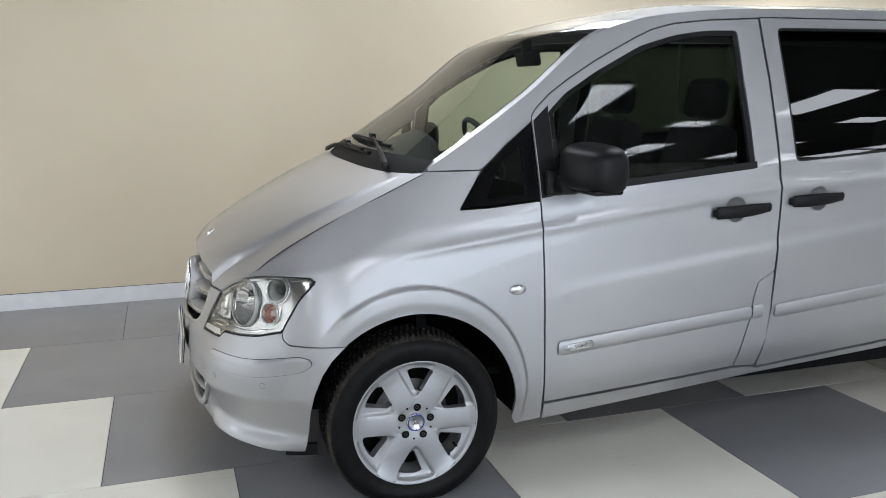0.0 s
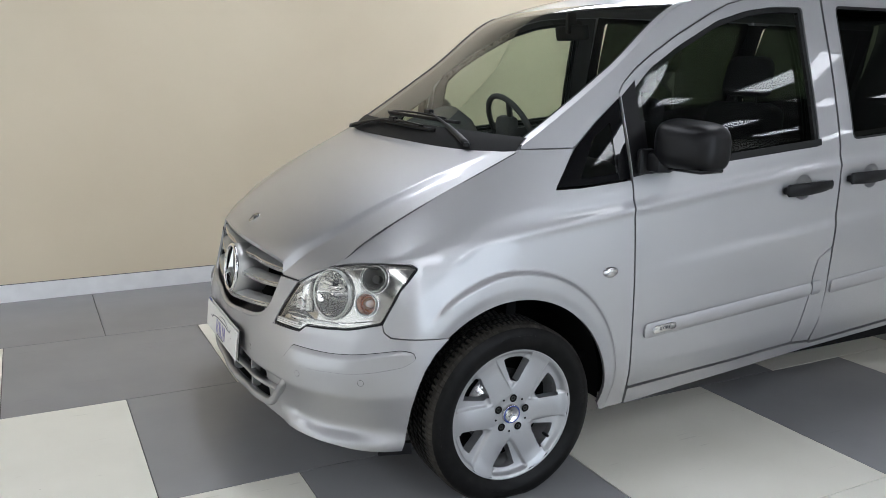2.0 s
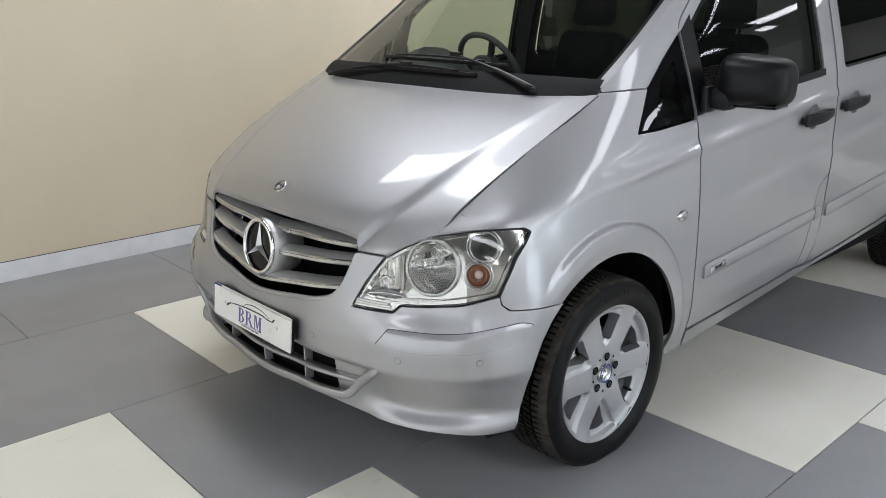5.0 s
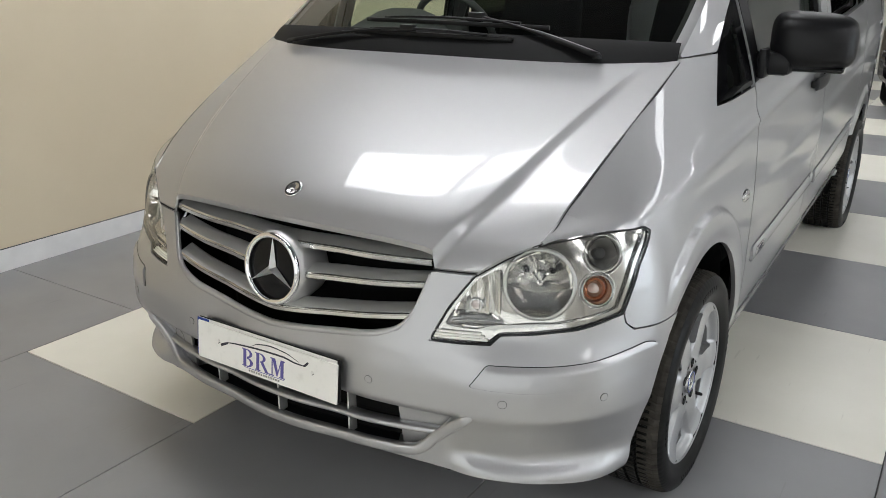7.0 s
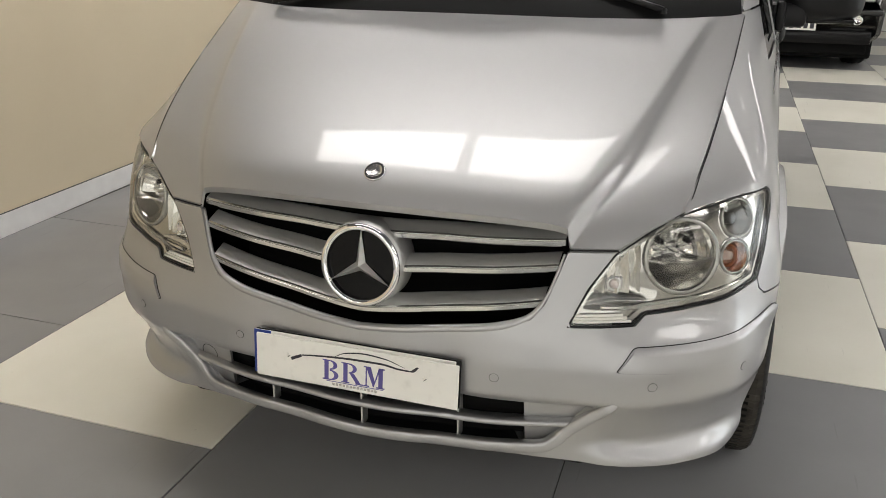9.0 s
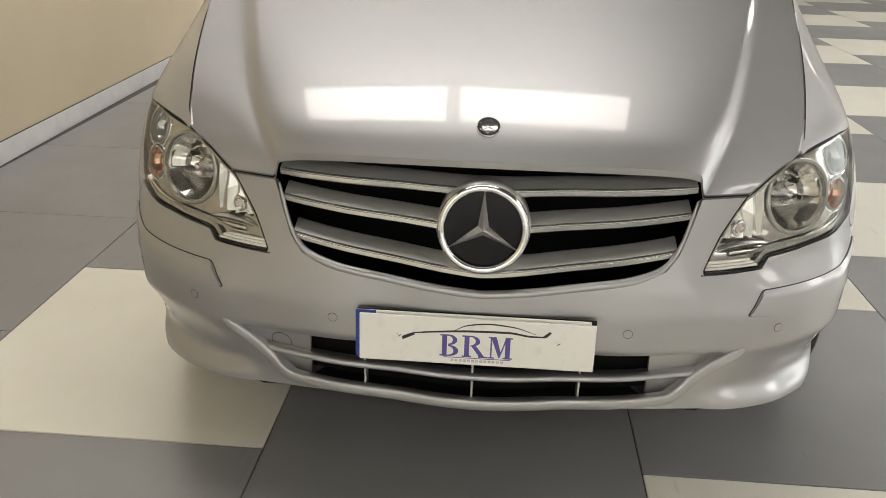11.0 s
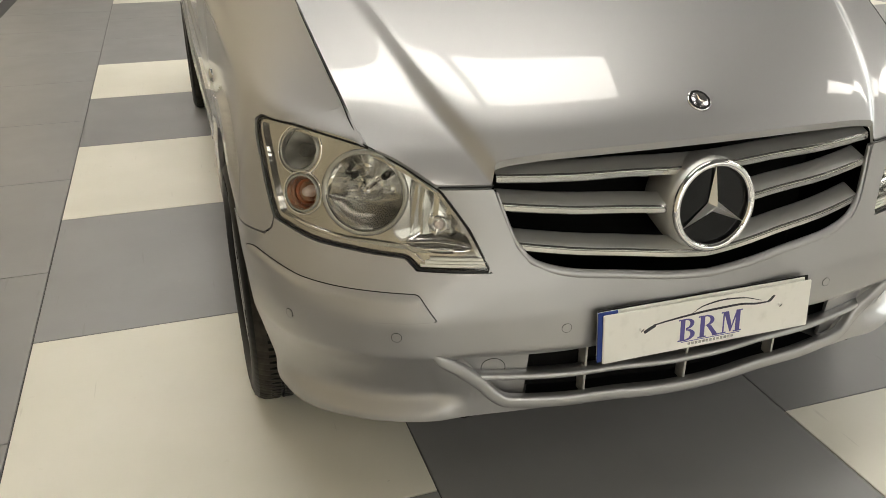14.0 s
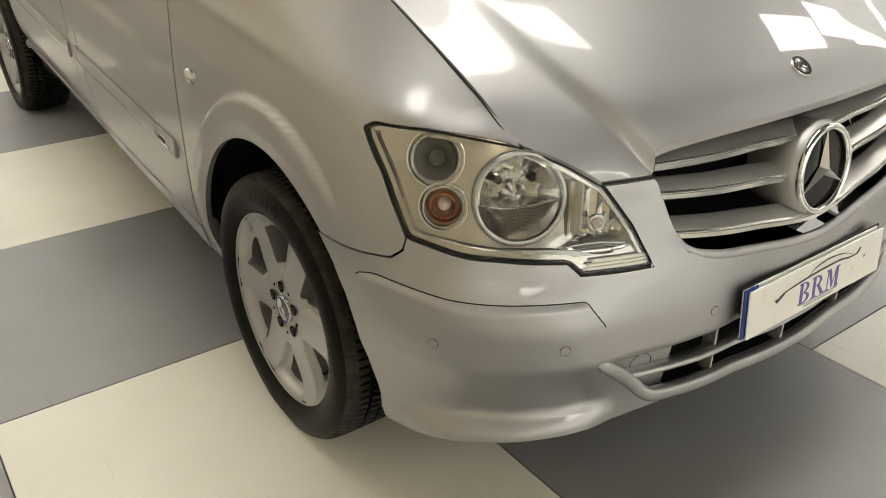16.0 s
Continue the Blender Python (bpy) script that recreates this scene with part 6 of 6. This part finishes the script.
def rounded_plate(w, d, h, n=10):
    """A flat plate with fully rounded ends, standing in the x-z plane."""
    bm = bmesh.new()
    pts = [(sx * (w / 2 - h / 2) + h / 2 * math.cos(a), h / 2 * math.sin(a)) for sx, a0 in ((1, -90), (-1, 90)) for a in np.radians(np.linspace(a0, a0 + 180, n))]
    fr = [bm.verts.new((x * 0.97, d / 2, z * 0.93)) for x, z in pts]
    md = [bm.verts.new((x, d / 4, z)) for x, z in pts]
    bk = [bm.verts.new((x, -d / 2, z)) for x, z in pts]
    k = len(pts)
    bm.faces.new(fr)
    bm.faces.new(bk[::-1])
    for i in range(k):
        j = (i + 1) % k
        bm.faces.new((fr[i], md[i], md[j], fr[j]))
        bm.faces.new((md[i], bk[i], bk[j], md[j]))
    bmesh.ops.recalc_face_normals(bm, faces=bm.faces)
    return bm


for s in (1, -1):
    mirror(s)
    handle(-1.273, -1.555, 1.063, 1.080, -1.388, 1.073, s)
    handle(-1.655, -1.935, 1.098, 1.112, -1.812, 1.104, s)
    # side repeater
    y = float(side_y(np.array([-0.409]), np.array([0.803]))[0])
    V, F = lathe([(0.033, -0.002), (0.033, 0.003), (0.026, 0.008), (0.012, 0.010), (0.0005, 0.0105)], 32)
    V = [(v[0] * 1.05 - 0.409, y + v[1], v[2] * 0.62 + 0.803) for v in V]
    F = [f[::-1] for f in F]
    r = mesh_object("side_repeater", *((V, F) if s > 0 else flip_y(V, F)), SATIN, van, "small oval clear indicator repeater")
    # badge on the moulding
    zb = 0.548 - 0.083 * (-0.685 + 0.6)
    yb = float(side_y(np.array([-0.685]), np.array([zb]))[0]) + 0.0105
    bm = rounded_plate(0.118, 0.004, 0.030)
    bmesh.ops.transform(bm, matrix=Matrix.Translation((-0.683, s * yb, zb)) @ Matrix.Rotation(radians(4.75), 4, "Y") @ Matrix.Rotation(0 if s > 0 else math.pi, 4, "Z"), verts=bm.verts)
    pl = part("moulding_badge", bm, SATIN, van, "small silver badge with black lettering", smooth=True)
    cu = bpy.data.curves.new("lettering", "FONT")
    cu.body, cu.size, cu.align_x, cu.align_y, cu.shear = "SPORT", 0.019, "CENTER", "CENTER", 0.25
    cu.extrude = 0.0004
    tob = new("lettering", cu)
    me = bpy.data.meshes.new_from_object(tob.evaluated_get(bpy.context.evaluated_depsgraph_get()))
    bpy.data.objects.remove(tob)
    me.materials.append(INK)
    tx = new("lettering", me)
    tx.parent = pl
    tx.matrix_local = Matrix.Translation((-0.683, s * (yb + 0.0026), zb)) @ Matrix.Rotation(radians(4.75), 4, "Y") @ (Matrix.Rotation(math.pi, 4, "Z") if s > 0 else Matrix.Identity(4)) @ Matrix.Rotation(math.pi / 2, 4, "X")


# ---- inside the cab ----
def slab(name, sizes, at, bevel, mat, parent, taper=0.0, lean=0.0, label=""):
    bm = box_bm(0, 0, 0, *sizes, bevel, segments=4)
    for v in bm.verts:
        k = 1 - taper * (v.co.z / sizes[2] + 0.5)
        v.co.y *= k
    bmesh.ops.transform(bm, matrix=Matrix.Translation(at) @ Matrix.Rotation(radians(lean), 4, "Y"), verts=bm.verts)
    return part(name, bm, mat, parent, label, smooth=True, angle=60)


seat = thing("front_seat", "dark grey cloth van seat with a separate headrest", "seat", (-1.35, -0.40, 0.345), "front seats")
slab("seat_base", (0.42, 0.44, 0.26), (0.05, 0, 0.13), 0.02, DASH, seat)
slab("cushion", (0.52, 0.50, 0.16), (0.08, 0, 0.33), 0.05, FABRIC, seat)
slab("backrest", (0.16, 0.50, 0.68), (-0.19, 0, 0.72), 0.06, FABRIC, seat, 0.22, -14)
slab("headrest", (0.11, 0.27, 0.19), (-0.27, 0, 1.175), 0.05, FABRIC, seat, 0.16, -8)
for y in (-0.06, 0.06):
    V, F = lathe([(0.006, 1.00), (0.006, 1.12)], 10, "z")
    mesh_object("headrest_post", np.array(V) + (-0.262, y, 0), F, BLACK, seat)
copy_thing(seat, pose(-1.35, 0.40, 0.345))

ys = np.linspace(-0.83, 0.83, 25)
prof = [(-0.14, 1.225), (-0.22, 1.235), (-0.34, 1.225), (-0.46, 1.20), (-0.52, 1.16), (-0.54, 1.08), (-0.50, 0.95), (-0.46, 0.60)]
V = []
for y in ys:
    hump = 0.15 * math.exp(-((y + 0.42) / 0.23) ** 4)
    for i, (x, z) in enumerate(prof):
        w = 0.10 * (1 - (abs(y) / 0.83) ** 2.2) if i == 0 else 0.04 * (1 - (y / 0.83) ** 2)
        V.append((x + w, y * (0.93 if i < 2 else 1), z + hump * (1.0 if i in (3, 4) else 0.55 if i == 2 else 0)))
k = len(prof)
F = [(i * k + j, (i + 1) * k + j, (i + 1) * k + j + 1, i * k + j + 1) for i in range(24) for j in range(k - 1)]
mesh_object("dashboard", V, F, DASH, van, "dark grey plastic dashboard with an instrument hood")
ring = [(0.185 * math.cos(a), 0.185 * math.sin(a), 0) for a in np.linspace(0, 2 * math.pi, 49)[:-1]]
V, F = sweep(ring, ring_section(0.015, 10), True)
M = pose(-0.80, -0.42, 1.235, 0, -62, 0)
sw = mesh_object("steering_wheel", [M @ Vector(v) for v in V], F, DASH, van, "black steering wheel")
part("steering_hub", box_bm(-0.775, -0.42, 1.225, 0.07, 0.15, 0.15, 0.03), DASH, sw, smooth=True)
for a in (-90, 150, 30):
    d = M @ Vector((0.10 * math.cos(radians(a)), 0.10 * math.sin(radians(a)), 0))
    bm = box_bm(0, 0, 0, 0.18, 0.035, 0.018, 0.006)
    bmesh.ops.transform(bm, matrix=M @ Matrix.Rotation(radians(a), 4, "Z") @ Matrix.Translation((0.09, 0, 0)), verts=bm.verts)
    part("steering_spoke", bm, DASH, sw, smooth=True)
slab("rear_view_mirror", (0.03, 0.24, 0.07), (-0.86, 0.0, 1.705), 0.012, BLACK, van, 0.0, 12)
slab("mirror_stem", (0.05, 0.025, 0.10), (-0.85, 0.0, 1.75), 0.008, BLACK, van)

# linings
V, F = grid_sheet(roof_point, np.linspace(-1.0, 1.0, 31), np.concatenate([np.linspace(-0.88, -1.6, 10), np.linspace(-1.7, -4.0, 8)]))
LINING = material("headlining", (0.16, 0.158, 0.15), 0.9)
mesh_object("headlining", V - np.array((0, 0, 0.025)), F, LINING, van)
pil_in = edge_line(-0.10, -1.1, 14) + edge_line(-1.3, -4.0, 8) + [(-4.0, 1.86), (-2.9, 1.87), (-1.6, 1.85)] + [(x, z - 0.012) for x, z in DOOR_TOP[::-1]] + [(-0.52, 1.40), (-0.40, 1.33), (-0.30, 1.24), (-0.14, 1.24)]
side_panel("pillar_lining", [pil_in], LINING, 0.03, 0.0, -0.03)
door_in = [(-0.52, 1.14), (-0.54, 0.33), (-1.60, 0.40), (-1.61, 1.10), (-1.60, 1.228), (-1.585, 1.60), (-1.562, 1.848)] + [(x, z - 0.008) for x, z in DOOR_TOP[::-1][1:]]
side_panel("door_lining", [door_in, inset(dense(WIN, 0.01), -0.004)], DASH, 0.025, 0.0, -0.045)
slide_in = [(-1.61, 0.42), (-4.0, 0.60), (-4.0, 1.86), (-1.59, 1.85)]
side_panel("rear_lining", [slide_in, inset(dense(WIN2, 0.01), -0.004), inset(dense(WIN3, 0.01), -0.004)], DARK, 0.03, 0.0, -0.03)
part("cab_floor", box_bm(-2.2, 0, 0.44, 3.9, 1.62, 0.03), DARK, van)


# ---- black car parked further back ----
def background_car():
    t = thing("parked_car", "glossy black four-wheel-drive car parked facing forwards", "car", (-8.0, 1.49, 0))
    # body: stations from the nose backwards, each a rounded section
    st = [(0.0, 0.34, 0.80, 0.90), (-0.05, 0.30, 0.98, 0.955), (-0.15, 0.29, 1.06, 0.975), (-0.5, 0.29, 1.13, 0.98), (-1.25, 0.30, 1.19, 0.98), (-4.55, 0.34, 1.22, 0.98), (-4.7, 0.40, 1.15, 0.94)]
    V, n = [], 24
    for x, z0, z1, w in st:
        for k in range(n):
            a = 2 * math.pi * k / n
            c, s = math.cos(a), math.sin(a)
            e = 0.32
            V.append((x, w * abs(c) ** e * (1 if c > 0 else -1), (z0 + z1) / 2 + (z1 - z0) / 2 * abs(s) ** e * (1 if s > 0 else -1)))
    F = [(i * n + k, i * n + (k + 1) % n, (i + 1) * n + (k + 1) % n, (i + 1) * n + k) for i in range(len(st) - 1) for k in range(n)] + [tuple(range(n)), tuple(range((len(st) - 1) * n, len(st) * n))]
    mesh_object("body", V, F, CAR_BLACK, t)
    # cabin
    V = []
    for x, z, w in ((-1.20, 1.15, 0.88), (-1.85, 1.80, 0.72), (-4.4, 1.82, 0.72), (-4.68, 1.15, 0.88)):
        V += [(x, -w, z), (x, w, z)]
    cab = mesh_object("cabin", V, [(0, 1, 3, 2), (2, 3, 5, 4), (4, 5, 7, 6), (0, 2, 4, 6), (1, 7, 5, 3)], CAR_BLACK, t, smooth=False)
    mesh_object("windscreen", [(-1.22, -0.82, 1.20), (-1.22, 0.82, 1.20), (-1.80, 0.69, 1.75), (-1.80, -0.69, 1.75)], [(0, 1, 2, 3)], GLOSS_BLACK, cab, smooth=False)
    # near-black boxes added low down, standing for the shade under the car
    part("underbody", box_bm(-2.3, 0, 0.25, 4.3, 1.80, 0.24, 0.03), DARK, t)
    part("shade_block", box_bm(-0.10, 0, 0.255, 0.12, 1.66, 0.14, 0.03), DARK, t)
    # grille
    g = part("grille", box_bm(0.012, 0, 0.82, 0.03, 0.98, 0.22, 0.01), GLOSS_BLACK, t)
    for z in (0.90, 0.845, 0.79):
        part("grille_slat", box_bm(0.034, 0, z, 0.012, 0.92, 0.016, 0.003), SATIN, g)
    for k in range(11):
        part("grille_mesh", box_bm(0.030, -0.42 + 0.084 * k, 0.845, 0.008, 0.014, 0.11, 0.002), SATIN, g)
    for k in range(9):
        part("bonnet_mark", box_bm(0.0, -0.36 + 0.09 * k, 0.975, 0.012, 0.05, 0.022, 0.002), SATIN, t) if k != 4 else None
    for s in (1, -1):
        h = part("headlamp", box_bm(-0.02, s * 0.68, 0.85, 0.10, 0.30, 0.17, 0.02), HOUSING, t, "clear headlamp unit", smooth=True)
        V, F = lathe([(0.065, 0.0), (0.065, 0.012), (0.052, 0.014), (0.03, 0.0), (0.001, -0.01)], 28, "x")
        mesh_object("lamp_ring", np.array(V) + (0.032, s * 0.66, 0.85), F, CHROME, h)
        part("lamp_strip", box_bm(0.0, s * 0.69, 0.955, 0.10, 0.32, 0.012, 0.004), SATIN, h)
        V, F = lathe([(0.055, 0.0), (0.055, 0.016), (0.044, 0.018), (0.04, 0.004), (0.001, 0.0)], 28, "x")
        mesh_object("fog_lamp", np.array(V) + (0.0, s * 0.68, 0.57), F, CHROME, t, "round fog lamp with chrome ring")
        part("bumper_vent", box_bm(0.005, s * 0.60, 0.46, 0.03, 0.36, 0.06, 0.01), GLOSS_BLACK, t)
    part("bumper_bar", box_bm(0.02, 0, 0.66, 0.08, 1.86, 0.07, 0.02), CAR_BLACK, t, smooth=True)
    part("lower_bumper", box_bm(0.0, 0, 0.38, 0.10, 1.70, 0.16, 0.03), GLOSS_BLACK, t, smooth=True)
    p = part("plate", box_bm(0.055, 0, 0.50, 0.012, 0.52, 0.105, 0.003), PLATE, t, "white number plate with dark bars")
    for k in range(7):
        part("plate_bar", box_bm(0.0625, -0.20 + 0.066 * k + (0.02 if k > 3 else 0), 0.50, 0.002, 0.042, 0.062), INK, p)
    for x in (-0.80, -3.65):
        for s in (1, -1):
            w = new("wheel")
            w.parent = t
            w.location = (x, s * 0.80, 0.36)
            V, F = lathe([(0.25, -0.12), (0.33, -0.125), (0.36, -0.09), (0.352, -0.05), (0.36, -0.045), (0.36, 0.045), (0.352, 0.05), (0.36, 0.09), (0.33, 0.125), (0.25, 0.12)], 64)
            mesh_object("tyre", V, F, RUBBER, w)
            V, F = lathe([(0.25, 0.11), (0.25, -0.11)], 40)
            mesh_object("rim", V, F, SATIN, w)
            V, F = lathe([(0.25, s * 0.02), (0.001, s * 0.05)], 10)
            mesh_object("rim_face", V, F, SATIN, w, smooth=False)


background_car()


lay_floor()
